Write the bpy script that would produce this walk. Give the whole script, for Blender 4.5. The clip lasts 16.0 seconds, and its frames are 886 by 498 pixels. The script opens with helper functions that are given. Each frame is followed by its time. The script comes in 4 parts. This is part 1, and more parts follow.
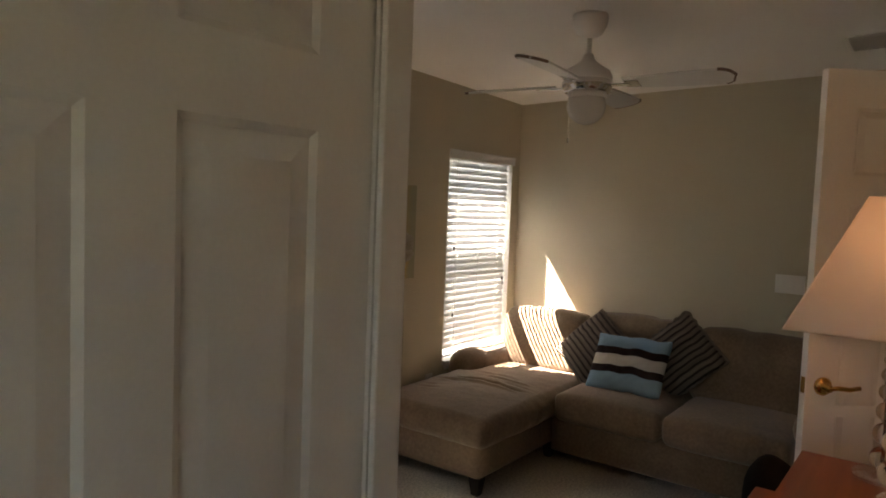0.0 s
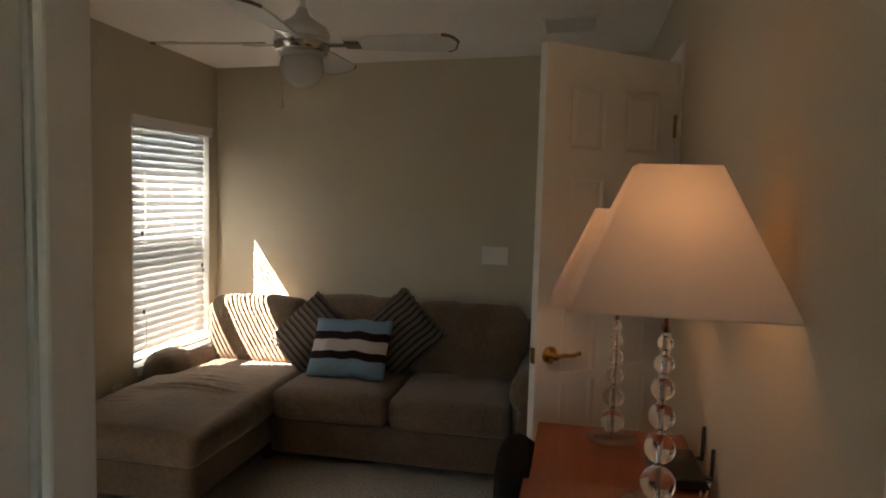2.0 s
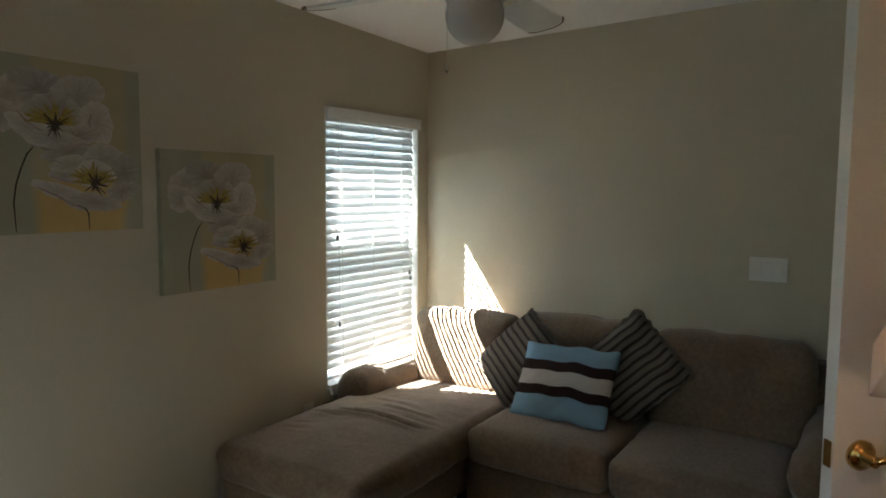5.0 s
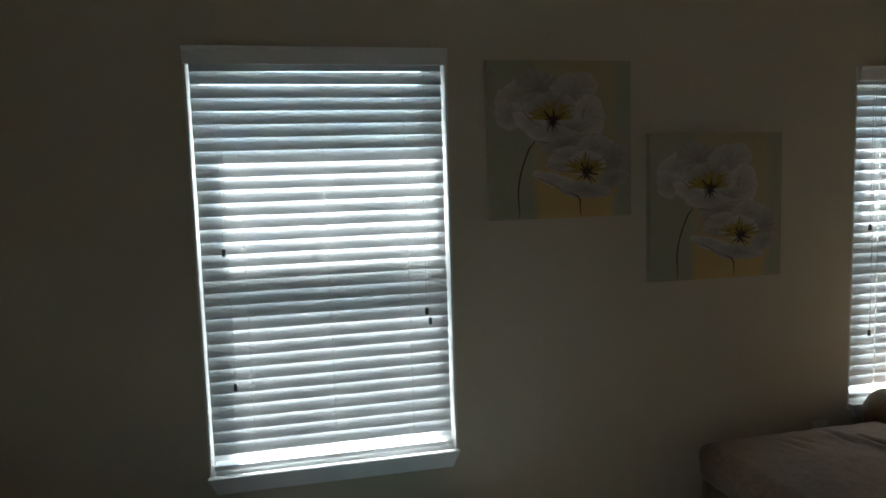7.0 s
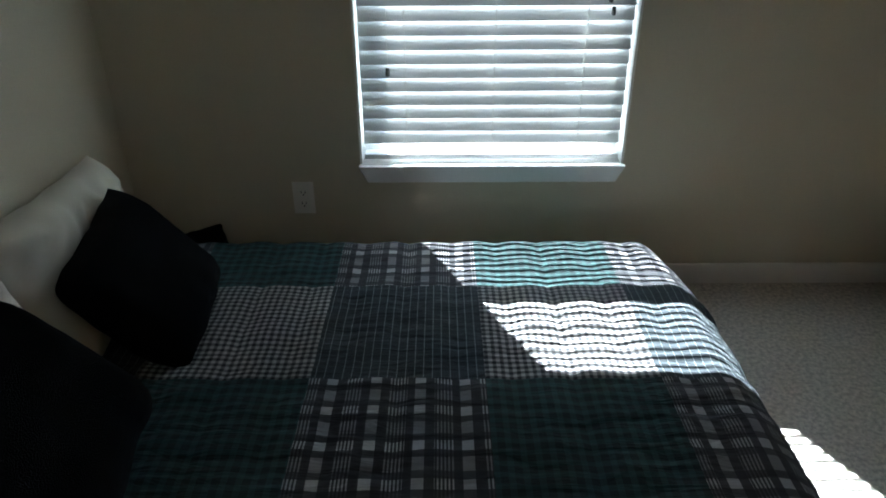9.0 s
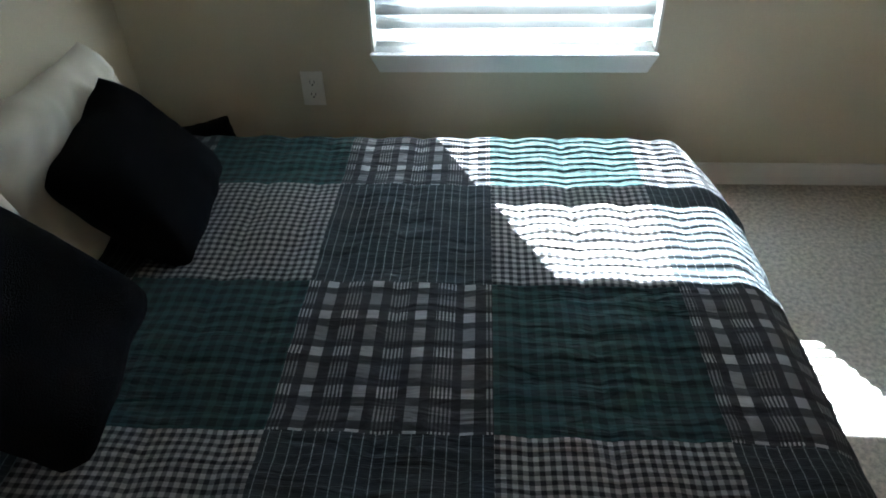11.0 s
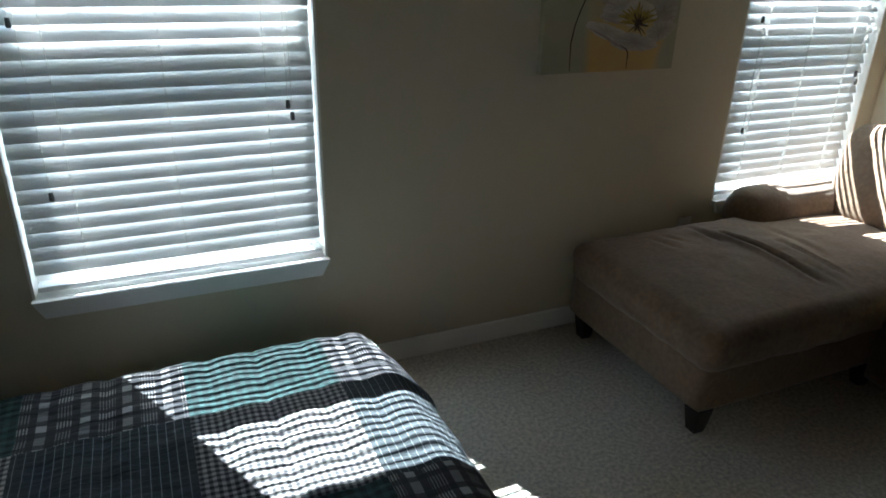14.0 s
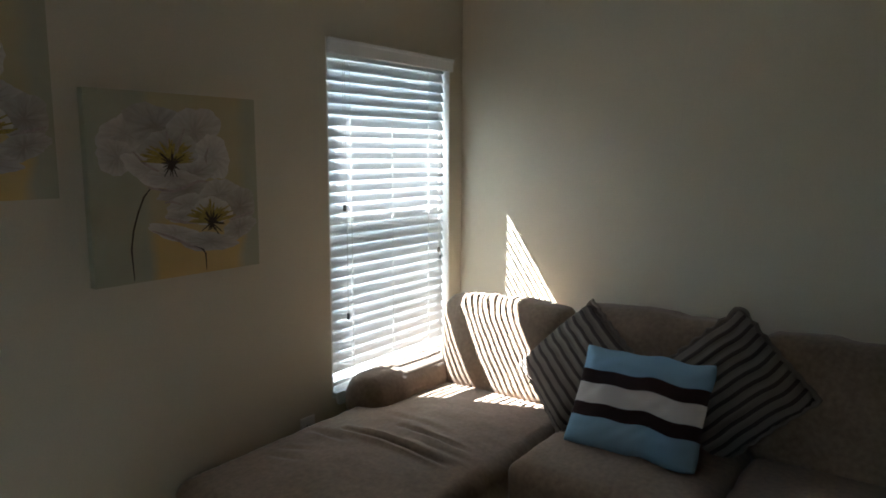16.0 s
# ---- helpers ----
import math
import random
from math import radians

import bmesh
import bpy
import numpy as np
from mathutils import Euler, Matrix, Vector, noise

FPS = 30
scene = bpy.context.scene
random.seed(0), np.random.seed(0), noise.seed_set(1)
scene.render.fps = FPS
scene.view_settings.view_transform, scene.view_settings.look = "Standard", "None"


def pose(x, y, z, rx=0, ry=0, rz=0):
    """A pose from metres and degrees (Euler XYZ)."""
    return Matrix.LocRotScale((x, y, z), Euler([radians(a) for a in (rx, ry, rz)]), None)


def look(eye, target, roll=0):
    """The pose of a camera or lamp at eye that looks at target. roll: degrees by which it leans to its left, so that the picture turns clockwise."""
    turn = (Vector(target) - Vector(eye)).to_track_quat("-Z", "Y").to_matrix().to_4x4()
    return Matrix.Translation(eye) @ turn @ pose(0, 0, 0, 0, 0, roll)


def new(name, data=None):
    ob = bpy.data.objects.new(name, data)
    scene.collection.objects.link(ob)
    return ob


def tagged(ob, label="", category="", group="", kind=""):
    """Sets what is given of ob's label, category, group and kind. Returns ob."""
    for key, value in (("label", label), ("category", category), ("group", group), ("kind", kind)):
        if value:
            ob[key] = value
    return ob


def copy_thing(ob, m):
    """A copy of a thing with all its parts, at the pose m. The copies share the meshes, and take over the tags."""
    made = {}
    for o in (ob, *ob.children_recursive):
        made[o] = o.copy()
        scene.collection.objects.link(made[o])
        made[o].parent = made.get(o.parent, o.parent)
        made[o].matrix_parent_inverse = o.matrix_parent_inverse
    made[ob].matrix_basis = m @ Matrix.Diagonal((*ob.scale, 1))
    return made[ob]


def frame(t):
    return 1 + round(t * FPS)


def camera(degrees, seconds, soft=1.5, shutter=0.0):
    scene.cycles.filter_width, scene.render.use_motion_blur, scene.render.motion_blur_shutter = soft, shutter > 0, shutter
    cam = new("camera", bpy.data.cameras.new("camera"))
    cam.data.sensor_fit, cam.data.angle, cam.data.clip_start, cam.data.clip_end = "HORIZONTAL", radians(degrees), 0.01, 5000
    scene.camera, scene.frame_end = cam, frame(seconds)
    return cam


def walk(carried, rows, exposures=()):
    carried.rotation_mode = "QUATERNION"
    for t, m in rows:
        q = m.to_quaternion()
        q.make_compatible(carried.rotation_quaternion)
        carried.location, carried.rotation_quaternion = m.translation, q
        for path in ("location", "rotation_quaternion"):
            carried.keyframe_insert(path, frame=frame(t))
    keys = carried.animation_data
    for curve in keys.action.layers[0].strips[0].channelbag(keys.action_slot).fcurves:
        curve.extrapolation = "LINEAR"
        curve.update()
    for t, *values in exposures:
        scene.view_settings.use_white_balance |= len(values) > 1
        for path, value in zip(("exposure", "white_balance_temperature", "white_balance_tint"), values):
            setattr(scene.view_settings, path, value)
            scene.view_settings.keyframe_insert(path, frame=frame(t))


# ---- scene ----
cam = camera(66.2, 16.0, 1.8)
PATH = [
    (0, (-0.357, -2.679, 1.52), (1.245, -1.49, 1.391), 2.2),
    (0.5, (-0.308, -2.62, 1.502), (1.409, -1.61, 1.329), 2.1),
    (1, (-0.161, -2.568, 1.511), (1.636, -1.717, 1.301), 1.8),
    (1.5, (-0.066, -2.513, 1.505), (1.809, -1.844, 1.316), 1.4),
    (2, (-0.092, -2.434, 1.503), (1.864, -2.05, 1.341), 1.6),
    (2.5, (-0.113, -2.35, 1.504), (1.87, -2.148, 1.35), 1.9),
    (3, (-0.05, -2.327, 1.504), (1.934, -2.149, 1.347), 2.7),
    (5.5, (0.9, -2.413, 1.48), (2.308, -1.002, 1.315), -0.3),
    (6, (0.999, -2.455, 1.487), (2.076, -0.776, 1.336), -0.7),
    (6.5, (1.013, -2.461, 1.487), (1.759, -0.611, 1.333), -1.4),
    (7, (0.997, -2.417, 1.475), (1.42, -0.472, 1.28), -1.8),
    (7.5, (0.956, -2.314, 1.4), (1.155, -0.338, 1.162), -0.6),
    (8, (0.967, -2.255, 1.372), (1.046, -0.303, 0.942), -0.8),
    (8.5, (0.955, -2.204, 1.362), (0.987, -0.334, 0.653), -0.3),
    (9, (0.939, -2.169, 1.328), (0.942, -0.414, 0.37), -0.2),
    (9.5, (0.933, -2.141, 1.337), (0.911, -0.53, 0.152), -0.5),
    (10, (0.959, -2.108, 1.31), (0.858, -0.534, 0.079), -1.4),
    (12.5, (1.021, -2.067, 1.293), (0.93, -0.422, 0.16), -1.5),
    (13, (1.0, -2.1, 1.336), (1.217, -0.398, 0.309), 0.4),
    (13.5, (1.04, -2.063, 1.494), (1.521, -0.388, 0.512), 1.2),
    (14, (1.046, -2.119, 1.449), (1.794, -0.445, 0.648), 1.4),
    (14.5, (1.075, -2.083, 1.455), (2.078, -0.491, 0.775), 0.9),
    (15, (1.194, -2.039, 1.478), (2.416, -0.56, 0.914), 0.7),
    (15.5, (1.337, -2.093, 1.441), (2.717, -0.698, 1.055), 0.6),
    (16, (1.397, -1.983, 1.458), (2.982, -0.797, 1.175), 0.2),
]
EXPOSURES = [(0.0, 4.67, 7600, 18), (1.0, 4.76, 7500, 17), (1.6, 4.56, 7400, 17), (2.2, 4.42, 7350, 14), (3.0, 4.87, 6800, 11), (5.5, 4.75, 5900, 2), (6.0, 4.17, 5800, 3), (7.0, 3.94, 5750, 3), (7.5, 4.10, 5650, 3), (8.5, 4.40, 5500, 2), (9.5, 4.95, 5500, 2), (10.0, 5.45, 5500, 2),
             (12.5, 5.60, 5500, 2), (13.5, 4.70, 5500, 2), (14.0, 4.25, 5500, 2), (14.5, 4.25, 5500, 3), (15.0, 4.52, 5500, 5), (16.0, 4.55, 5600, 6)]
walk(cam, [(t, look(eye, target, roll)) for t, eye, target, roll in PATH], EXPOSURES)

# ---- light ----
DAYLIGHT = 0.3
world = bpy.data.worlds.new("sky")
scene.world = world
world.use_nodes = True
wn = world.node_tree
sky = wn.nodes.new("ShaderNodeTexSky")
sky.sky_type, sky.sun_disc = "NISHITA", False
SUN_TO = Vector((0.354, -0.732, -1.07)).normalized()      # the way the sunlight travels
sky.sun_elevation = math.asin(-SUN_TO.z)
sky.sun_rotation = math.atan2(-SUN_TO.x, -SUN_TO.y)
wn.nodes["Background"].inputs["Strength"].default_value = 0.08
wn.links.new(sky.outputs["Color"], wn.nodes["Background"].inputs["Color"])

sun = new("sun", bpy.data.lights.new("sun", "SUN"))
sun.data.energy, sun.data.angle, sun.data.color = 5.0, radians(0.5), (1.0, 0.97, 0.92)
sun.matrix_world = look((0, 8, 12), Vector((0, 8, 12)) + SUN_TO)


# sky light in the two window openings, behind the slats
for x0, x1, z0, z1 in ((0.662, 1.557, 0.475, 1.95), (3.285, 4.10, 0.475, 1.897)):
    day = new("window_daylight", bpy.data.lights.new("window_daylight", "AREA"))
    day.data.shape, day.data.size, day.data.size_y = "RECTANGLE", x1 - x0 - 0.1, z1 - z0 - 0.1
    day.data.energy, day.data.color = DAYLIGHT, (0.86, 0.94, 1.0)
    day.matrix_world = look(((x0 + x1) / 2, 0.082, (z0 + z1) / 2), ((x0 + x1) / 2, -1.0, (z0 + z1) / 2))


# ---- materials ----
def material(name, colour, rough=0.8, metal=0.0, vary=0.12, scale=6.0, fine=250.0, bump=0.15, depth=0.002, sheen=0.0):
    """A painted or woven surface with broad and fine variation and a fine relief."""
    m = bpy.data.materials.new(name)
    m.use_nodes = True
    t = m.node_tree
    b = t.nodes["Principled BSDF"]
    b.inputs["Roughness"].default_value, b.inputs["Metallic"].default_value = rough, metal
    b.inputs["Sheen Weight"].default_value = sheen
    if rough >= 0.9:
        b.inputs["Specular IOR Level"].default_value = 0.1
    co = t.nodes.new("ShaderNodeTexCoord")
    n1, n2 = t.nodes.new("ShaderNodeTexNoise"), t.nodes.new("ShaderNodeTexNoise")
    n1.inputs["Scale"].default_value, n2.inputs["Scale"].default_value = scale, fine
    n1.inputs["Detail"].default_value = 4
    t.links.new(co.outputs["Object"], n1.inputs["Vector"])
    t.links.new(co.outputs["Object"], n2.inputs["Vector"])
    add = t.nodes.new("ShaderNodeMath")
    add.operation = "ADD"
    t.links.new(n1.outputs["Fac"], add.inputs[0])
    t.links.new(n2.outputs["Fac"], add.inputs[1])
    span = t.nodes.new("ShaderNodeMapRange")
    span.inputs["From Min"].default_value, span.inputs["From Max"].default_value = 0.6, 1.4
    span.inputs["To Min"].default_value, span.inputs["To Max"].default_value = 1 - vary, 1 + vary
    t.links.new(add.outputs[0], span.inputs["Value"])
    mul = t.nodes.new("ShaderNodeVectorMath")
    mul.operation = "SCALE"
    mul.inputs[0].default_value = colour
    t.links.new(span.outputs[0], mul.inputs["Scale"])
    t.links.new(mul.outputs[0], b.inputs["Base Color"])
    if bump:
        bp = t.nodes.new("ShaderNodeBump")
        bp.inputs["Strength"].default_value, bp.inputs["Distance"].default_value = bump, depth
        t.links.new(n2.outputs["Fac"], bp.inputs["Height"])
        t.links.new(bp.outputs[0], b.inputs["Normal"])
    return m


def math_node(t, op, a, b=None, c=None):
    n = t.nodes.new("ShaderNodeMath")
    n.operation = op
    for i, v in enumerate((a, b, c)):
        if v is None:
            continue
        if isinstance(v, (int, float)):
            n.inputs[i].default_value = v
        else:
            t.links.new(v, n.inputs[i])
    return n.outputs[0]


def mix_colour(t, fac, a, b):
    n = t.nodes.new("ShaderNodeMix")
    n.data_type = "RGBA"
    for sock, v in ((n.inputs["Factor"], fac), (n.inputs["A"], a), (n.inputs["B"], b)):
        if isinstance(v, (int, float)):
            sock.default_value = v
        elif isinstance(v, tuple):
            sock.default_value = (*v, 1)
        else:
            t.links.new(v, sock)
    return n.outputs["Result"]


def plain(name, rough):
    m = bpy.data.materials.new(name)
    m.use_nodes = True
    t = m.node_tree
    b = t.nodes["Principled BSDF"]
    b.inputs["Roughness"].default_value = rough
    if rough >= 0.9:
        b.inputs["Specular IOR Level"].default_value = 0.1
    return m, t, b


def band(t, coord, period, lo, hi, shift=0.0):
    """1 where the coordinate lies between lo and hi of each period."""
    f = math_node(t, "FRACT", math_node(t, "DIVIDE", math_node(t, "ADD", coord, shift), period))
    return math_node(t, "MULTIPLY", math_node(t, "GREATER_THAN", f, lo), math_node(t, "LESS_THAN", f, hi))


def cloth_coords(t, name="UVMap"):
    uv = t.nodes.new("ShaderNodeUVMap")
    uv.uv_map = name
    sep = t.nodes.new("ShaderNodeSeparateXYZ")
    t.links.new(uv.outputs[0], sep.inputs[0])
    return sep.outputs[0], sep.outputs[1]


def weave_bump(t, b, scale=900.0, strength=0.25, wrinkles=0.0):
    co = t.nodes.new("ShaderNodeTexCoord")
    n = t.nodes.new("ShaderNodeTexNoise")
    n.inputs["Scale"].default_value = scale
    t.links.new(co.outputs["Object"], n.inputs["Vector"])
    bp = t.nodes.new("ShaderNodeBump")
    bp.inputs["Strength"].default_value, bp.inputs["Distance"].default_value = strength, 0.002
    t.links.new(n.outputs["Fac"], bp.inputs["Height"])
    if wrinkles:
        mp = t.nodes.new("ShaderNodeMapping")
        mp.inputs["Scale"].default_value = (4.0, 17.0, 4.0)
        mp.inputs["Rotation"].default_value = (0, 0, 0.12)
        t.links.new(co.outputs["Object"], mp.inputs[0])
        w = t.nodes.new("ShaderNodeTexNoise")
        w.inputs["Scale"].default_value, w.inputs["Detail"].default_value, w.inputs["Distortion"].default_value = 1.6, 5, 0.8
        t.links.new(mp.outputs[0], w.inputs["Vector"])
        b2 = t.nodes.new("ShaderNodeBump")
        b2.inputs["Strength"].default_value, b2.inputs["Distance"].default_value = 0.8, wrinkles
        t.links.new(w.outputs["Fac"], b2.inputs["Height"])
        t.links.new(bp.outputs[0], b2.inputs["Normal"])
        bp = b2
    t.links.new(bp.outputs[0], b.inputs["Normal"])


def gingham():
    m, t, b = plain("small check cotton", 0.9)
    u, v = cloth_coords(t)
    s = math_node(t, "MULTIPLY", math_node(t, "ADD", band(t, u, 0.019, 0, 0.5), band(t, v, 0.019, 0, 0.5)), 0.5)
    c = mix_colour(t, math_node(t, "POWER", s, 1.6), (0.021, 0.022, 0.025), (0.225, 0.217, 0.21))
    t.links.new(c, b.inputs["Base Color"])
    weave_bump(t, b, 900, 0.25, 0.022)
    return m


def windowpane():
    m, t, b = plain("dark windowpane cotton", 0.9)
    u, v = cloth_coords(t)
    dash = math_node(t, "ADD", math_node(t, "MULTIPLY", band(t, v, 0.0107, 0.2, 1.0), 0.6), 0.4)
    s = math_node(t, "MAXIMUM", math_node(t, "MULTIPLY", band(t, u, 0.0215, 0, 0.1), dash), math_node(t, "MULTIPLY", band(t, v, 0.0215, 0, 0.1), 0.16))
    s2 = math_node(t, "MULTIPLY", math_node(t, "ADD", band(t, u, 0.0043, 0, 0.5), band(t, v, 0.0043, 0, 0.5)), 0.5)
    c = mix_colour(t, s2, (0.021, 0.025, 0.029), (0.031, 0.037, 0.040))
    c = mix_colour(t, math_node(t, "MULTIPLY", s, 0.75), c, (0.15, 0.165, 0.17))
    t.links.new(c, b.inputs["Base Color"])
    weave_bump(t, b, 900, 0.25, 0.022)
    return m


def green_check():
    m, t, b = plain("dark green check cotton", 0.9)
    u, v = cloth_coords(t)
    s = math_node(t, "MULTIPLY", math_node(t, "ADD", band(t, u, 0.03, 0, 0.45), band(t, v, 0.03, 0, 0.45)), 0.5)
    c = mix_colour(t, s, (0.018, 0.025, 0.026), (0.027, 0.054, 0.054))
    t.links.new(c, b.inputs["Base Color"])
    weave_bump(t, b, 900, 0.25, 0.022)
    return m


def big_plaid():
    m, t, b = plain("grey plaid cotton", 0.9)
    u, v = cloth_coords(t)
    wide_u = band(t, u, 0.104, 0.10, 0.34, 0.0069)
    thin_u = math_node(t, "MULTIPLY", band(t, u, 0.104, 0.54, 0.93, 0.0069), band(t, u, 0.0078, 0, 0.45))
    bright_v, mid_v = band(t, v, 0.104, 0.075, 0.325, 0.0888), band(t, v, 0.104, 0.52, 0.88, 0.0888)
    au = math_node(t, "MAXIMUM", wide_u, math_node(t, "MULTIPLY", thin_u, 0.9))
    av = math_node(t, "MAXIMUM", bright_v, math_node(t, "MULTIPLY", mid_v, 0.42))
    s = math_node(t, "ADD", math_node(t, "MULTIPLY", au, math_node(t, "ADD", math_node(t, "MULTIPLY", av, 0.75), 0.10)), math_node(t, "MULTIPLY", av, 0.06))
    c = mix_colour(t, s, (0.027, 0.028, 0.031), (0.25, 0.245, 0.25))
    t.links.new(c, b.inputs["Base Color"])
    weave_bump(t, b, 900, 0.25, 0.022)
    return m


def striped(name, stops, rough=0.9):
    """Bands across the cloth's second coordinate: (start, colour) in rising order."""
    m, t, b = plain(name, rough)
    u, v = cloth_coords(t)
    ramp = t.nodes.new("ShaderNodeValToRGB")
    ramp.color_ramp.interpolation = "CONSTANT"
    while len(ramp.color_ramp.elements) < len(stops):
        ramp.color_ramp.elements.new(0.5)
    for e, (p, c) in zip(ramp.color_ramp.elements, stops):
        e.position, e.color = p, (*c, 1)
    t.links.new(v, ramp.inputs[0])
    t.links.new(ramp.outputs[0], b.inputs["Base Color"])
    weave_bump(t, b, 500, 0.5)
    return m


def corduroy():
    m, t, b = plain("striped corduroy", 0.95)
    u, v = cloth_coords(t)
    f = band(t, v, 0.037, 0, 0.36)
    c = mix_colour(t, f, (0.165, 0.135, 0.108), (0.055, 0.042, 0.036))
    t.links.new(c, b.inputs["Base Color"])
    wave = math_node(t, "SINE", math_node(t, "MULTIPLY", v, 2 * math.pi / 0.037))
    bp = t.nodes.new("ShaderNodeBump")
    bp.inputs["Strength"].default_value, bp.inputs["Distance"].default_value = 0.6, 0.005
    t.links.new(wave, bp.inputs["Height"])
    t.links.new(bp.outputs[0], b.inputs["Normal"])
    return m


def carpet_material():
    m = material("beige cut-pile carpet", (0.625, 0.58, 0.515), 1.0, vary=0.26, scale=75.0, fine=190.0, bump=0.9, depth=0.012)
    tone = m.node_tree.nodes["Map Range"]
    tone.inputs["From Min"].default_value, tone.inputs["From Max"].default_value = 0.82, 1.18
    pile = m.node_tree.nodes["Noise Texture.001"]
    pile.inputs["Detail"].default_value, pile.inputs["Roughness"].default_value, pile.inputs["Distortion"].default_value = 6, 0.75, 0.8
    return m


def wood_material():
    m, t, b = plain("reddish stained wood", 0.28)
    co = t.nodes.new("ShaderNodeTexCoord")
    mp = t.nodes.new("ShaderNodeMapping")
    mp.inputs["Scale"].default_value = (1.5, 22, 22)
    t.links.new(co.outputs["Object"], mp.inputs[0])
    n = t.nodes.new("ShaderNodeTexNoise")
    n.inputs["Scale"].default_value, n.inputs["Detail"].default_value, n.inputs["Distortion"].default_value = 2.0, 8, 0.6
    t.links.new(mp.outputs[0], n.inputs["Vector"])
    t.links.new(mix_colour(t, n.outputs["Fac"], (0.16, 0.036, 0.012), (0.34, 0.10, 0.034)), b.inputs["Base Color"])
    return m


def glass_material(name, tint=(1, 1, 1)):
    m, t, b = plain(name, 0.02)
    b.inputs["Base Color"].default_value = (*tint, 1)
    b.inputs["Transmission Weight"].default_value = 1
    b.inputs["IOR"].default_value = 1.47
    return m


def pane_material():
    m, t, b = plain("window glass", 0.02)
    out = t.nodes["Material Output"]
    clear, gloss, mix, fres = (t.nodes.new("ShaderNode" + k) for k in ("BsdfTransparent", "BsdfGlossy", "MixShader", "Fresnel"))
    gloss.inputs["Roughness"].default_value = 0.02
    clear.inputs["Color"].default_value = (0.92, 0.95, 0.94, 1)
    for a, z in ((fres.outputs[0], mix.inputs[0]), (clear.outputs[0], mix.inputs[1]), (gloss.outputs[0], mix.inputs[2]), (mix.outputs[0], out.inputs["Surface"])):
        t.links.new(a, z)
    return m


def foot_glass():
    """Clear glass thin enough not to bend what lies under it, with a glossy skin."""
    m, t, b = plain("clear glass foot", 0.03)
    out = t.nodes["Material Output"]
    clear, gloss, mix = (t.nodes.new("ShaderNode" + k) for k in ("BsdfTransparent", "BsdfGlossy", "MixShader"))
    gloss.inputs["Roughness"].default_value = 0.10
    clear.inputs["Color"].default_value = (0.97, 0.97, 0.97, 1)
    mix.inputs[0].default_value = 0.24
    for a, z in ((clear.outputs[0], mix.inputs[1]), (gloss.outputs[0], mix.inputs[2]), (mix.outputs[0], out.inputs["Surface"])):
        t.links.new(a, z)
    return m


def translucent_material(name, colour, share, rough=0.9):
    m, t, b = plain(name, rough)
    b.inputs["Base Color"].default_value = (*colour, 1)
    out = t.nodes["Material Output"]
    tr, mix = t.nodes.new("ShaderNodeBsdfTranslucent"), t.nodes.new("ShaderNodeMixShader")
    tr.inputs["Color"].default_value = (*colour, 1)
    mix.inputs[0].default_value = share
    for a, z in ((b.outputs[0], mix.inputs[1]), (tr.outputs[0], mix.inputs[2]), (mix.outputs[0], out.inputs["Surface"])):
        t.links.new(a, z)
    weave_bump(t, b, 700, 0.2)
    return m


def canvas_material():
    """Loose brushed ground: sage at the left and top, ochre at the lower right."""
    m, t, b = plain("painted canvas ground", 0.85)
    u, v = cloth_coords(t)
    co = t.nodes.new("ShaderNodeTexCoord")
    n = t.nodes.new("ShaderNodeTexNoise")
    n.inputs["Scale"].default_value, n.inputs["Detail"].default_value = 7, 6
    t.links.new(co.outputs["Object"], n.inputs["Vector"])
    wob = math_node(t, "MULTIPLY", math_node(t, "SUBTRACT", n.outputs["Fac"], 0.5), 0.35)
    right = math_node(t, "SMOOTH_MIN", 1.0, math_node(t, "MAXIMUM", 0.0, math_node(t, "MULTIPLY", math_node(t, "SUBTRACT", math_node(t, "ADD", u, math_node(t, "MULTIPLY", wob, 0.25)), 0.285), 16.0)), 0.1)
    low = math_node(t, "MINIMUM", 1.0, math_node(t, "MAXIMUM", 0.0, math_node(t, "MULTIPLY", math_node(t, "SUBTRACT", 0.36, math_node(t, "ADD", v, wob)), 7.0)))
    edge = math_node(t, "MINIMUM", 1.0, math_node(t, "MAXIMUM", 0.0, math_node(t, "MULTIPLY", math_node(t, "SUBTRACT", 0.93, math_node(t, "ADD", u, math_node(t, "MULTIPLY", wob, 0.4))), 14.0)))
    base = mix_colour(t, n.outputs["Fac"], (0.30, 0.295, 0.20), (0.43, 0.41, 0.30))
    warm = mix_colour(t, n.outputs["Fac"], (0.52, 0.33, 0.10), (0.62, 0.47, 0.22))
    soft = math_node(t, "MULTIPLY", math_node(t, "MULTIPLY", right, edge), math_node(t, "ADD", math_node(t, "MULTIPLY", low, 0.65), 0.35))
    t.links.new(mix_colour(t, soft, base, warm), b.inputs["Base Color"])
    weave_bump(t, b, 1200, 0.3)
    return m


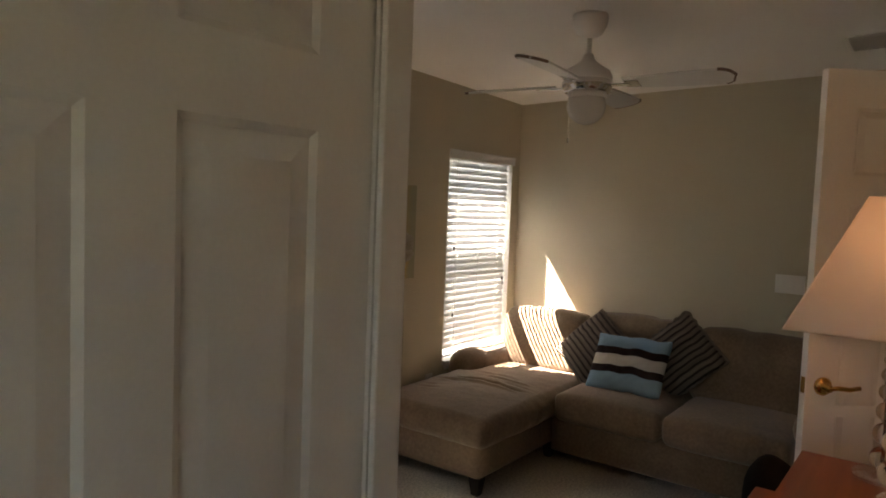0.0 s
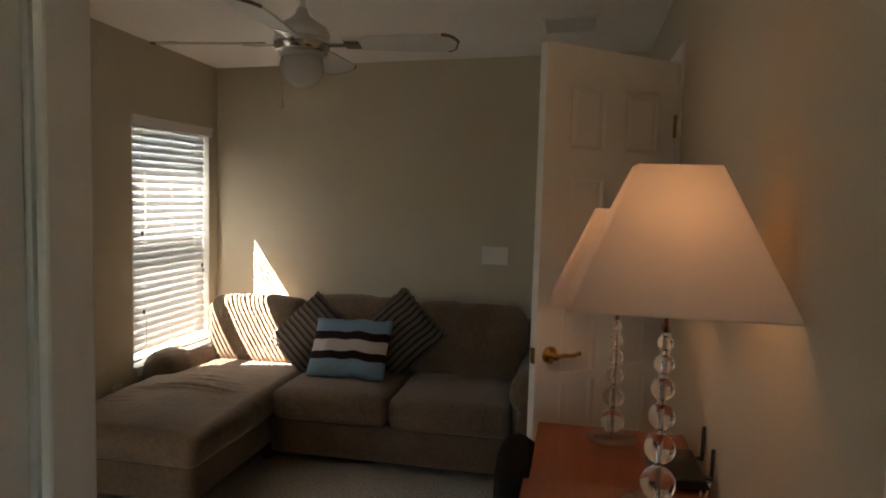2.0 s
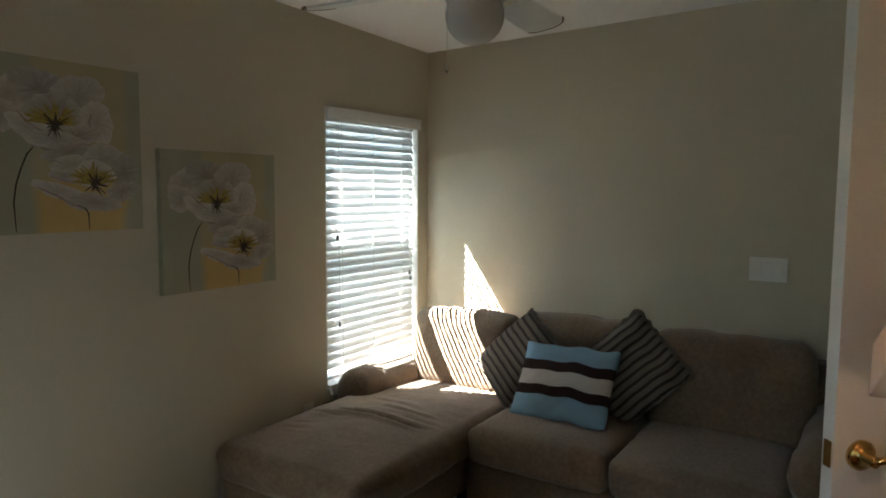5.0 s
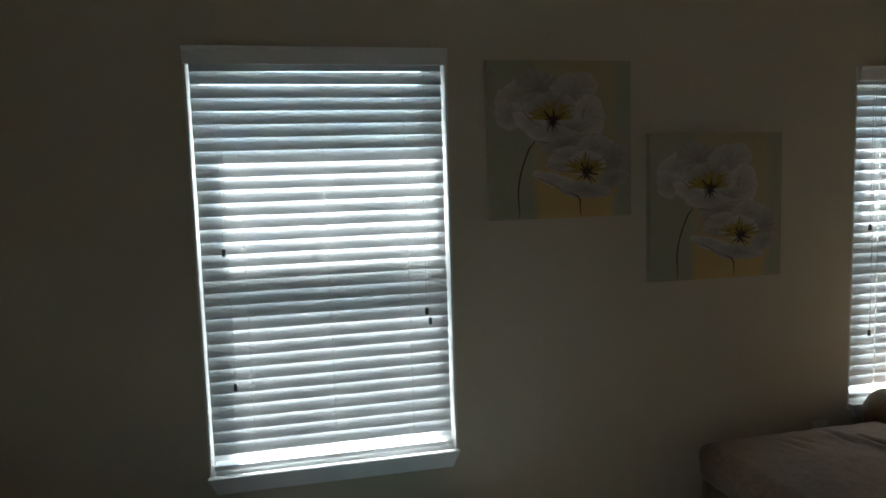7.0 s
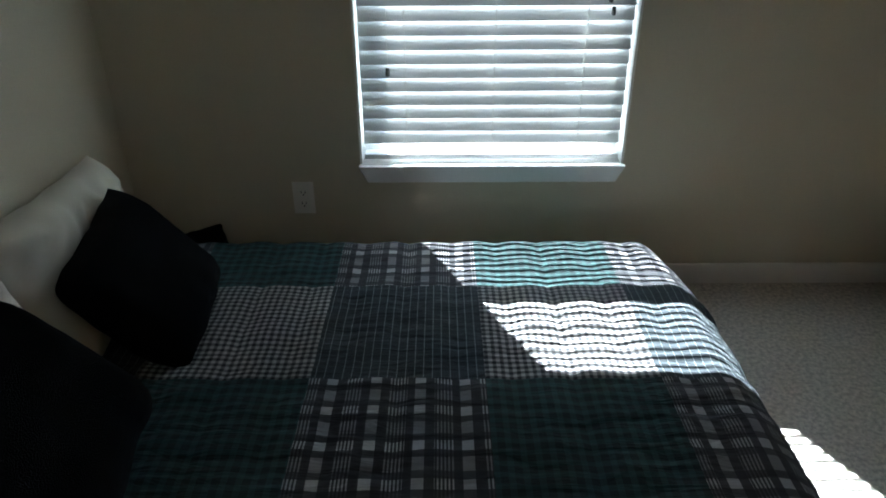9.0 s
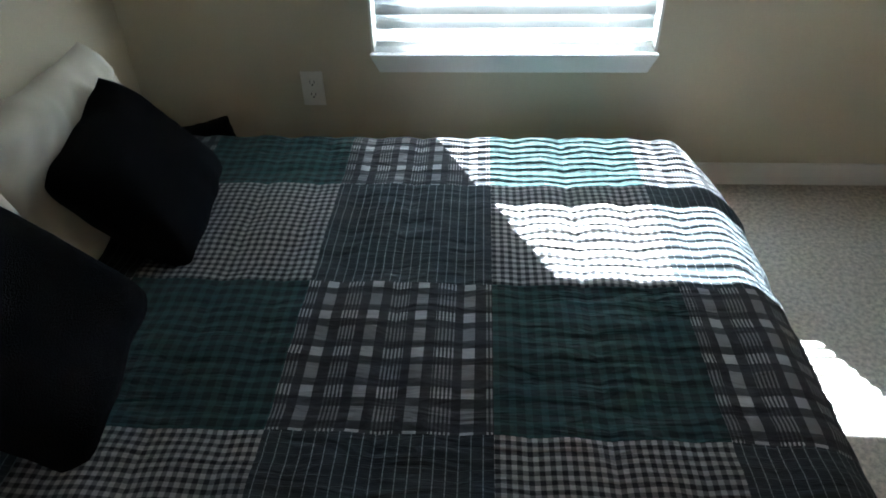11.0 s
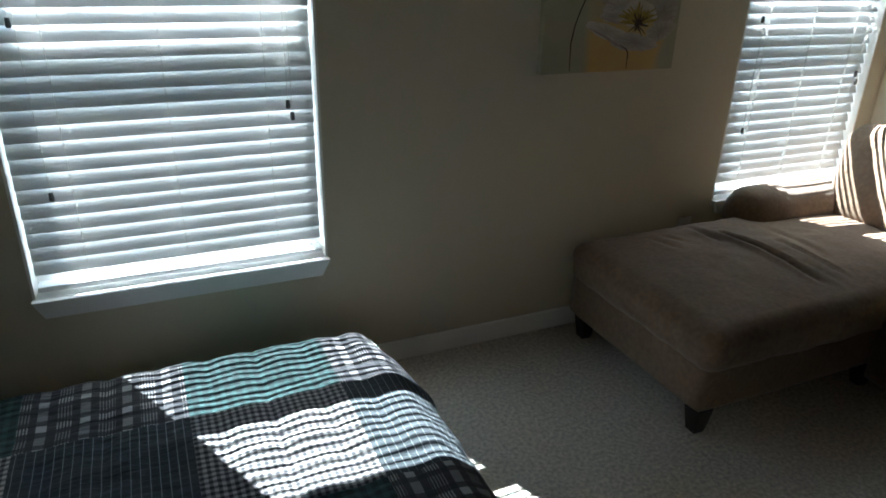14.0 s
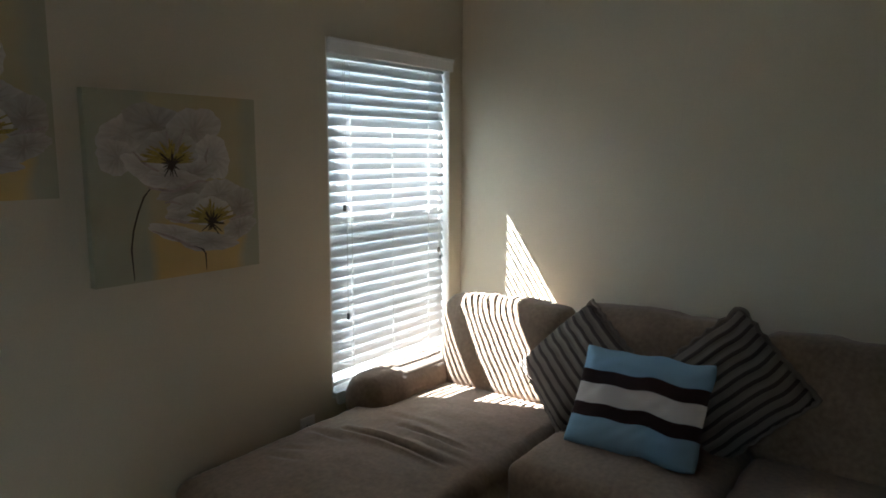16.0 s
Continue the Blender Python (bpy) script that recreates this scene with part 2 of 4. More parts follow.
WALL = material("tan orange-peel wall paint", (0.565, 0.51, 0.39), 0.75, vary=0.05, scale=1.2, fine=160, bump=0.25, depth=0.0015)
WHITE = material("white ceiling paint", (0.80, 0.78, 0.75), 0.85, vary=0.03, scale=2, fine=90, bump=0.4, depth=0.002)
TRIM = material("white semi-gloss trim paint", (0.80, 0.78, 0.74), 0.35, vary=0.03, fine=60, bump=0.05)
DOORPAINT = material("white grained door paint", (0.80, 0.78, 0.74), 0.4, vary=0.03, fine=120, bump=0.08)
CARPET = carpet_material()
SILL = material("white cultured marble", (0.80, 0.80, 0.79), 0.2, vary=0.05, scale=8, bump=0)
VINYL = material("white window vinyl", (0.78, 0.78, 0.77), 0.4, vary=0.02, bump=0)
SLAT = translucent_material("white vinyl slat", (0.66, 0.67, 0.67), 0.14, 0.45)
CORD = material("white cord", (0.75, 0.74, 0.70), 0.8, bump=0)
TASSEL = material("dark tassel", (0.10, 0.10, 0.10), 0.6, bump=0)
PANE = pane_material()
SOFA = material("brown microsuede", (0.192, 0.134, 0.089), 0.95, vary=0.30, scale=4, fine=60, bump=0.25, depth=0.003, sheen=0.25)
DARKWOOD = material("espresso wood", (0.018, 0.012, 0.010), 0.4, vary=0.2, bump=0.05)
WOOD = wood_material()
CORDUROY = corduroy()
BLUE = (0.21, 0.33, 0.42)
STRIPES = striped("blue brown and cream chenille", [(0.0, BLUE), (0.27, (0.030, 0.016, 0.014)), (0.405, (0.50, 0.46, 0.41)), (0.60, (0.030, 0.016, 0.014)), (0.735, BLUE)])
LINEN = material("cream pillowcase cotton", (0.58, 0.55, 0.48), 0.9, vary=0.06, scale=5, fine=700, bump=0.1)
BLACKFUR = material("black plush", (0.0018, 0.0018, 0.0028), 1.0, vary=0.4, scale=9, fine=420, bump=0.8, depth=0.006)
MATTRESS = material("white mattress ticking", (0.62, 0.60, 0.56), 0.9, vary=0.05)
PLASTIC = material("white switch plastic", (0.77, 0.745, 0.70), 0.35, vary=0.02, bump=0)
VENTGREY = material("grey vent throat", (0.72, 0.70, 0.66), 0.8, bump=0)
DARKSLOT = material("dark slot", (0.02, 0.02, 0.02), 0.6, bump=0)
BRASS = material("polished brass", (0.72, 0.46, 0.16), 0.18, 1.0, vary=0.06, bump=0)
CHROME = material("chrome", (0.72, 0.72, 0.72), 0.12, 1.0, vary=0.02, bump=0)
FANWHITE = material("white fan enamel", (0.76, 0.75, 0.72), 0.3, vary=0.02, bump=0)
BLADE = material("whitewashed fan blade", (0.60, 0.60, 0.57), 0.45, vary=0.06, scale=9, bump=0.05)
BLADEEDGE = material("brown blade edge", (0.12, 0.07, 0.045), 0.5, bump=0)
OPAL = translucent_material("opal glass", (0.78, 0.76, 0.72), 0.3, 0.15)
SHADE = translucent_material("cream linen shade", (0.75, 0.655, 0.595), 0.36)
CRYSTAL = glass_material("clear crystal")
FOOTGLASS = foot_glass()
BLACKPLASTIC = material("black plastic", (0.012, 0.012, 0.013), 0.4, vary=0.2, bump=0.03)
LEATHER = material("black bonded leather", (0.009, 0.007, 0.007), 0.9, vary=0.2, fine=300, bump=0.2)
GRASS = material("dry lawn", (0.24, 0.215, 0.15), 1.0, vary=0.4, scale=0.6, fine=30, bump=0.4, depth=0.02)
STUCCO = material("cream stucco", (0.62, 0.57, 0.48), 0.9, vary=0.06, scale=2, fine=80, bump=0.4)
CANVAS = canvas_material()


def petal_material():
    """White oil paint dragged outwards: greyer towards the middle, with streaks along the brush."""
    m, t, b = plain("white oil petal", 0.85)
    r, a = cloth_coords(t)
    g = t.nodes.new("ShaderNodeNewGeometry")
    xyz = t.nodes.new("ShaderNodeCombineXYZ")
    t.links.new(math_node(t, "MULTIPLY", r, 1.6), xyz.inputs[0])
    t.links.new(math_node(t, "MULTIPLY", a, 26.0), xyz.inputs[1])
    n = t.nodes.new("ShaderNodeTexNoise")
    n.inputs["Scale"].default_value, n.inputs["Detail"].default_value = 1.0, 5
    t.links.new(xyz.outputs[0], n.inputs["Vector"])
    inner = math_node(t, "MULTIPLY", math_node(t, "SUBTRACT", 1.0, r), 0.45)
    own = math_node(t, "MULTIPLY", g.outputs["Random Per Island"], 0.5)
    fac = math_node(t, "MINIMUM", 1.0, math_node(t, "ADD", math_node(t, "ADD", inner, own), math_node(t, "MULTIPLY", math_node(t, "SUBTRACT", n.outputs["Fac"], 0.45), 0.9)))
    t.links.new(mix_colour(t, math_node(t, "MAXIMUM", 0.0, fac), (0.58, 0.535, 0.47), (0.25, 0.215, 0.17)), b.inputs["Base Color"])
    weave_bump(t, b, 900, 0.3)
    return m


def screen_material():
    """Fine insect mesh, too fine to tell its threads apart."""
    m = bpy.data.materials.new("grey insect mesh")
    m.use_nodes = True
    t = m.node_tree
    t.nodes.clear()
    out, mix = t.nodes.new("ShaderNodeOutputMaterial"), t.nodes.new("ShaderNodeMixShader")
    clear, dark = t.nodes.new("ShaderNodeBsdfTransparent"), t.nodes.new("ShaderNodeBsdfDiffuse")
    dark.inputs["Color"].default_value = (0.06, 0.06, 0.065, 1)
    mix.inputs["Fac"].default_value = 0.28
    t.links.new(clear.outputs[0], mix.inputs[1])
    t.links.new(dark.outputs[0], mix.inputs[2])
    t.links.new(mix.outputs[0], out.inputs["Surface"])
    return m


SCREEN = screen_material()
PETAL = petal_material()
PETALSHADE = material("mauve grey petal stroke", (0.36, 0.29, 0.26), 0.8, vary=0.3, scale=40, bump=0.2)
OCHRE = material("ochre flower centre", (0.33, 0.25, 0.06), 0.8, vary=0.4, scale=60, bump=0.3)
UMBER = material("dark umber stroke", (0.045, 0.030, 0.022), 0.8, vary=0.4, scale=60, bump=0.2)
QUILT = {(0, 0): green_check(), (1, 0): big_plaid(), (0, 1): gingham(), (1, 1): windowpane()}


# ---- mesh helpers ----
def place_empty(name, at, label, category, group, kind):
    ob = new(name)
    ob.location = at
    ob.empty_display_size = 0.1
    return tagged(ob, label, category, group, kind)


def origin(ob):
    p = Vector((0, 0, 0))
    while ob is not None:
        p += ob.location
        ob = ob.parent
    return p


def part(name, bm, mat, parent=None, label="", smooth=False, at=None):
    """Links a bmesh, drawn in world places, as one mesh under parent."""
    me = bpy.data.meshes.new(name)
    base = origin(parent)
    own = Vector(at) if at is not None else base
    bmesh.ops.translate(bm, vec=-own, verts=bm.verts)
    bm.to_mesh(me)
    bm.free()
    me.materials.append(mat)
    if smooth:
        me.polygons.foreach_set("use_smooth", [True] * len(me.polygons))
    ob = new(name, me)
    ob.parent = parent
    ob.location = own - base
    if label:
        ob["label"] = label
    return ob


def structure(name, bm, mat, label, category, smooth=False):
    ob = part(name, bm, mat, None, label, smooth)
    return tagged(ob, label, category, kind="structure")


def box(bm, x0, x1, y0, y1, z0, z1, bevel=0.0, seg=2):
    m = Matrix.LocRotScale(((x0 + x1) / 2, (y0 + y1) / 2, (z0 + z1) / 2), None, (x1 - x0, y1 - y0, z1 - z0))
    g = bmesh.ops.create_cube(bm, size=1, matrix=m)
    if bevel:
        es = {e for v in g["verts"] for e in v.link_edges}
        bmesh.ops.bevel(bm, geom=list(es), offset=bevel, segments=seg, affect="EDGES", profile=0.5)
    return bm


def boxes(*rows, bevel=0.0):
    bm = bmesh.new()
    for r in rows:
        box(bm, *r, bevel=bevel)
    return bm


def lathe(bm, profile, at=(0, 0, 0), n=24):
    """A body turned round z from (radius, height) pairs."""
    rings = []
    for r, z in profile:
        if r < 1e-5:
            rings.append([bm.verts.new((at[0], at[1], at[2] + z))])
        else:
            rings.append([bm.verts.new((at[0] + r * math.cos(2 * math.pi * i / n), at[1] + r * math.sin(2 * math.pi * i / n), at[2] + z)) for i in range(n)])
    for a, b in zip(rings, rings[1:]):
        for i in range(n):
            j = (i + 1) % n
            if len(a) == 1 and len(b) == 1:
                continue
            if len(a) == 1:
                bm.faces.new((a[0], b[j], b[i]))
            elif len(b) == 1:
                bm.faces.new((a[i], a[j], b[0]))
            else:
                bm.faces.new((a[i], a[j], b[j], b[i]))
    bmesh.ops.recalc_face_normals(bm, faces=bm.faces)
    return bm


def tube(bm, points, r, n=6):
    """A round bar through points."""
    pts = [Vector(p) for p in points]
    rings = []
    for i, p in enumerate(pts):
        d = (pts[min(i + 1, len(pts) - 1)] - pts[max(i - 1, 0)]).normalized()
        a = d.orthogonal().normalized() if not rings else (side - d * side.dot(d)).normalized()
        side = a
        b = d.cross(a)
        rings.append([bm.verts.new(p + r * (math.cos(2 * math.pi * k / n) * a + math.sin(2 * math.pi * k / n) * b)) for k in range(n)])
    for a, b in zip(rings, rings[1:]):
        for k in range(n):
            bm.faces.new((a[k], a[(k + 1) % n], b[(k + 1) % n], b[k]))
    bm.faces.new(rings[0][::-1])
    bm.faces.new(rings[-1])
    return bm


def cushion(bm, x0, x1, y0, y1, z0, z1, r=0.05, crown=0.02, n=12, wrinkle=0.004, seed=0.0, tilt=0.0):
    """A stuffed block with rounded edges and a crowned top."""
    g = bmesh.ops.create_cube(bm, size=1)
    bmesh.ops.subdivide_edges(bm, edges=list({e for v in g["verts"] for e in v.link_edges}), cuts=n, use_grid_fill=True)
    vs = [v for v in bm.verts if v.tag is False]
    cx, cy, cz = (x0 + x1) / 2, (y0 + y1) / 2, (z0 + z1) / 2
    hx, hy, hz = (x1 - x0) / 2, (y1 - y0) / 2, (z1 - z0) / 2
    for v in vs:
        u = v.co * 2
        q = Vector((math.copysign(abs(u.x) ** 0.8, u.x) * hx, math.copysign(abs(u.y) ** 0.8, u.y) * hy, math.copysign(abs(u.z) ** 0.8, u.z) * hz))
        inner = Vector((max(-hx + r, min(hx - r, q.x)), max(-hy + r, min(hy - r, q.y)), max(-hz + r, min(hz - r, q.z))))
        d = q - inner
        if d.length > 1e-6:
            q = inner + d.normalized() * r
        ux, uy, uz = q.x / hx, q.y / hy, q.z / hz
        q.z += crown * uz * (1 - ux * ux) * (1 - uy * uy)
        q.x += 0.5 * crown * ux * (1 - uz * uz) * (1 - uy * uy)
        q.y += 0.5 * crown * uy * (1 - uz * uz) * (1 - ux * ux)
        p = Vector((cx, cy, cz)) + q
        w = noise.noise(p * 7 + Vector((seed, 0, 0))) * wrinkle + noise.noise(p * 19 + Vector((0, seed, 0))) * wrinkle * 0.5
        p += q.normalized() * w
        p.x += tilt * (p.z - z0)
        v.co = p
        v.tag = True
    return bm


def pillow_mesh(w, h, thick, pinch=0.05, n=18, seed=0.0, folds=0.0):
    """A stuffed square pillow in its own xy plane, with cloth coordinates in metres or shares."""
    bm = bmesh.new()
    uv = bm.loops.layers.uv.new("UVMap")
    sheets = []
    for sgn in (1, -1):
        grid = []
        for i in range(n + 1):
            row = []
            for j in range(n + 1):
                a, b = 2 * i / n - 1, 2 * j / n - 1
                fx = 1 - pinch * (1 - b * b)
                fy = 1 - pinch * (1 - a * a)
                tuck = 1 - 0.03 * (a * b) ** 8
                fx, fy = fx * tuck, fy * tuck
                t = max(0, (1 - a ** 4) * (1 - b ** 4)) ** 0.55
                x, y = a * fx * w / 2, b * fy * h / 2
                z = sgn * thick / 2 * t
                k = noise.noise(Vector((x * 9 + seed, y * 9, sgn))) * 0.009 * t + noise.noise(Vector((x * 25 + seed, y * 25, sgn))) * 0.004 * t
                if folds:
                    k += folds * t * (0.5 - abs(noise.noise(Vector((x * 5 + y * 6 + seed, y * 3 - x * 2, sgn * 2.0)))) * 2.2)
                    k += 0.7 * folds * t * (0.5 - abs(noise.noise(Vector((x * 15 - y * 10, y * 9 + seed, 3.0)))) * 2)
                x += 0.008 * noise.noise(Vector((seed, b * 2.3, 1.0)))
                y += 0.012 * noise.noise(Vector((a * 2.3, seed, 5.0)))
                row.append((bm.verts.new((x, y, z + sgn * k)), (i / n, j / n)))
            grid.append(row)
        for i in range(n):
            for j in range(n):
                c = [grid[i][j], grid[i + 1][j], grid[i + 1][j + 1], grid[i][j + 1]]
                if sgn < 0:
                    c.reverse()
                f = bm.faces.new([q[0] for q in c])
                for lp, q in zip(f.loops, c):
                    lp[uv].uv = q[1]
    bmesh.ops.remove_doubles(bm, verts=bm.verts, dist=0.0004)
    return bm


def set_uv_scale(bm, su, sv):
    uv = bm.loops.layers.uv.active
    for f in bm.faces:
        for lp in f.loops:
            lp[uv].uv = (lp[uv].uv[0] * su, lp[uv].uv[1] * sv)
    return bm


def pillow(name, mat, w, h, thick, centre, up, face, label, group="", uv_metres=False, piping=None, pinch=0.05, seed=0.0, folds=0.0):
    """A pillow whose own y runs along up and whose front looks along face."""
    y = Vector(up).normalized()
    z = (Vector(face) - Vector(face).dot(y) * y).normalized()
    x = y.cross(z)
    m = Matrix((x, y, z)).transposed().to_4x4()
    m.translation = Vector(centre)
    bm = pillow_mesh(w, h, thick, pinch, 40 if folds else 18, seed, folds)
    if uv_metres:
        set_uv_scale(bm, w, h)
    root = part(name, bm, mat, None, label, True)
    root.matrix_world = m
    tagged(root, label, "pillow", group)
    if piping:
        pb = bmesh.new()
        ring = []
        n = 24
        for k in range(4):
            for i in range(n):
                s = 2 * i / n - 1
                a, b = ((s, -1), (1, s), (-s, 1), (-1, -s))[k]
                ring.append((a * (1 - pinch * (1 - b * b)) * w / 2, b * (1 - pinch * (1 - a * a)) * h / 2, 0))
        ring.append(ring[0])
        for q in range(1, len(ring) - 1):
            x, y, z = ring[q]
            swell = 1 + 0.022 * math.sin(q * 1.9 + seed) + 0.012 * math.sin(q * 4.3)
            ring[q] = (x * swell, y * swell, 0.007 * math.sin(q * 2.7 + seed))
        tube(pb, ring, 0.0095, 6)
        pp = part("ruffled_edge", pb, piping, None, "", True)
        pp.parent = root
    return root


# ---- the room ----
EAST, WEST, SOUTH, HALL_N, CORNER, HALL_W = 4.2, -0.13, -2.82, -1.918, 0.55, -1.7
CEIL_N, CEIL_S = 2.305, 2.385
WIN = {1: (0.662, 1.557, 0.475, 1.95), 2: (3.285, 4.10, 0.475, 1.897)}
TH = 0.15


def ceil_at(x, y):
    return CEIL_N + (CEIL_S - CEIL_N) * (y / SOUTH) + 0.022 * (EAST - x)


structure("floor", boxes((HALL_W - 0.3, EAST + 0.3, SOUTH - 1.6, 0.0, -0.08, 0.0)), CARPET, "beige cut-pile carpet floor", "floor")

bm = bmesh.new()
y0, y1 = SOUTH - 1.6, TH
vs = [bm.verts.new((x, y, ceil_at(x, y) + dz)) for dz in (0, 0.12) for x, y in ((HALL_W - 0.3, y0), (EAST + 0.3, y0), (EAST + 0.3, y1), (HALL_W - 0.3, y1))]
for f in ((3, 2, 1, 0), (4, 5, 6, 7), (0, 1, 5, 4), (1, 2, 6, 5), (2, 3, 7, 6), (3, 0, 4, 7)):
    bm.faces.new([vs[i] for i in f])
structure("ceiling", bm, WHITE, "white painted gently sloping ceiling", "ceiling")

TOP = 2.60
a, b = WIN[1], WIN[2]
structure("wall_north", boxes(
    (WEST - 0.1, a[0], 0, TH, 0, TOP), (a[1], b[0], 0, TH, 0, TOP), (b[1], EAST + 0.1, 0, TH, 0, TOP),
    (a[0], a[1], 0, TH, 0, a[2] - 0.03), (a[0], a[1], 0, TH, a[3], TOP),
    (b[0], b[1], 0, TH, 0, b[2] - 0.03), (b[0], b[1], 0, TH, b[3], TOP)), WALL, "tan painted wall with two windows", "wall")
structure("wall_east", boxes((EAST, EAST + 0.1, SOUTH - 1.5, 0, 0, TOP)), WALL, "tan painted wall behind the sofa", "wall")
DX0, DX1, DH = 2.80, 3.50, 2.06
BX0, BX1, CH = 0.0, 0.72, 2.05
structure("wall_south", boxes(
    (HALL_W, BX0 - 0.02, SOUTH - 0.1, SOUTH, 0, TOP), (BX0 - 0.02, BX1 + 0.02, SOUTH - 0.1, SOUTH, CH + 0.02, TOP), (BX1 + 0.02, DX0 - 0.02, SOUTH - 0.1, SOUTH, 0, TOP), (DX1 + 0.02, EAST, SOUTH - 0.1, SOUTH, 0, TOP), (DX0 - 0.02, DX1 + 0.02, SOUTH - 0.1, SOUTH, DH + 0.02, TOP)),
    WALL, "tan painted wall with two doorways", "wall")
structure("wall_west", boxes((WEST - 0.1, WEST, HALL_N + 0.1, 0, 0, TOP)), WALL, "tan painted wall at the bed's head", "wall")
CX0, CX1 = -0.343, 0.472
structure("wall_hall", boxes(
    (HALL_W, CX0 - 0.02, HALL_N, HALL_N + 0.1, 0, TOP), (CX1 + 0.02, CORNER, HALL_N, HALL_N + 0.1, 0, TOP), (CX0 - 0.02, CX1 + 0.02, HALL_N, HALL_N + 0.1, CH + 0.02, TOP)),
    WALL, "tan painted hall wall with a closet door", "wall")
# unseen end wall; its opening is added to let daylight into the hall
structure("wall_hall_end", boxes((HALL_W - 0.1, HALL_W, SOUTH, -2.52, 0, TOP), (HALL_W - 0.1, HALL_W, -2.24, HALL_N, 0, TOP), (HALL_W - 0.1, HALL_W, -2.52, -2.24, 0, 0.9), (HALL_W - 0.1, HALL_W, -2.52, -2.24, 1.9, TOP)),
          WALL, "tan painted unseen hall end wall with an added daylight opening", "wall")
structure("wall_far_room", boxes((DX0 - 0.6, EAST, SOUTH - 1.6, SOUTH - 1.5, 0, TOP), (DX0 - 0.7, DX0 - 0.6, SOUTH - 1.5, SOUTH - 0.1, 0, TOP)), WALL, "tan painted walls beyond the doorway", "wall")


def board(name, *rows):
    bm = bmesh.new()
    for x0, x1, y0, y1 in rows:
        box(bm, x0, x1, y0, y1, 0, 0.083, 0.004)
    return structure(name, bm, TRIM, "white painted baseboard", "baseboard")


T = 0.014
board("baseboard_north", (WEST, EAST, -T, -0.0005))
board("baseboard_east", (EAST - T, EAST - 0.0005, SOUTH, -T))
board("baseboard_south", (HALL_W, BX0 - 0.075, SOUTH + 0.0005, SOUTH + T), (BX1 + 0.075, DX0 - 0.08, SOUTH + 0.0005, SOUTH + T), (DX1 + 0.08, EAST - T, SOUTH + 0.0005, SOUTH + T))
board("baseboard_west", (WEST + 0.0005, WEST + T, HALL_N + 0.1, -T))


def casing(name, x0, x1, h, y, out, width=0.06, legs=(1, 1)):
    """Mitred flat casing round a doorway, on the side that out names (+1 or -1 in y)."""
    bm = bmesh.new()
    ya, yb = sorted((y + 0.0005 * out, y + 0.013 * out))
    if legs[0]:
        box(bm, x0 - width, x0, ya, yb, 0, h + width, 0.004)
    if legs[1]:
        box(bm, x1, x1 + width, ya, yb, 0, h + width, 0.004)
    box(bm, x0 + 0.0003, x1 - 0.0003, ya, yb, h, h + width, 0.004)
    return structure(name, bm, TRIM, "white painted door casing", "trim")


casing("trim_closet", CX0 - 0.005, CX1 + 0.005, CH + 0.01, HALL_N, -1, 0.068)
casing("trim_doorway", DX0 - 0.005, DX1 + 0.005, DH, SOUTH, 1)
casing("trim_hall_door", BX0 - 0.005, BX1 + 0.005, CH + 0.01, SOUTH, 1, 0.062)
structure("jamb_hall_door", boxes((BX0 - 0.02, BX0 - 0.003, SOUTH - 0.099, SOUTH - 0.001, 0, CH + 0.02), (BX1 + 0.003, BX1 + 0.02, SOUTH - 0.099, SOUTH - 0.001, 0, CH + 0.02),
                                  (BX0 - 0.003, BX1 + 0.003, SOUTH - 0.099, SOUTH - 0.001, CH + 0.004, CH + 0.02)), TRIM, "white painted hall door jamb", "trim")
structure("jamb_closet", boxes((CX0 - 0.02, CX0 - 0.003, HALL_N + 0.001, HALL_N + 0.099, 0, CH + 0.02), (CX1 + 0.003, CX1 + 0.02, HALL_N + 0.001, HALL_N + 0.099, 0, CH + 0.02),
                               (CX0 - 0.003, CX1 + 0.003, HALL_N + 0.001, HALL_N + 0.099, CH + 0.004, CH + 0.02)), TRIM, "white painted closet jamb", "trim")
structure("jamb_doorway", boxes((DX0 - 0.02, DX0, SOUTH - 0.099, SOUTH - 0.001, 0, DH + 0.02), (DX1, DX1 + 0.02, SOUTH - 0.099, SOUTH - 0.001, 0, DH + 0.02),
                                (DX0, DX1, SOUTH - 0.099, SOUTH - 0.001, DH, DH + 0.02)), TRIM, "white painted door jamb", "trim")


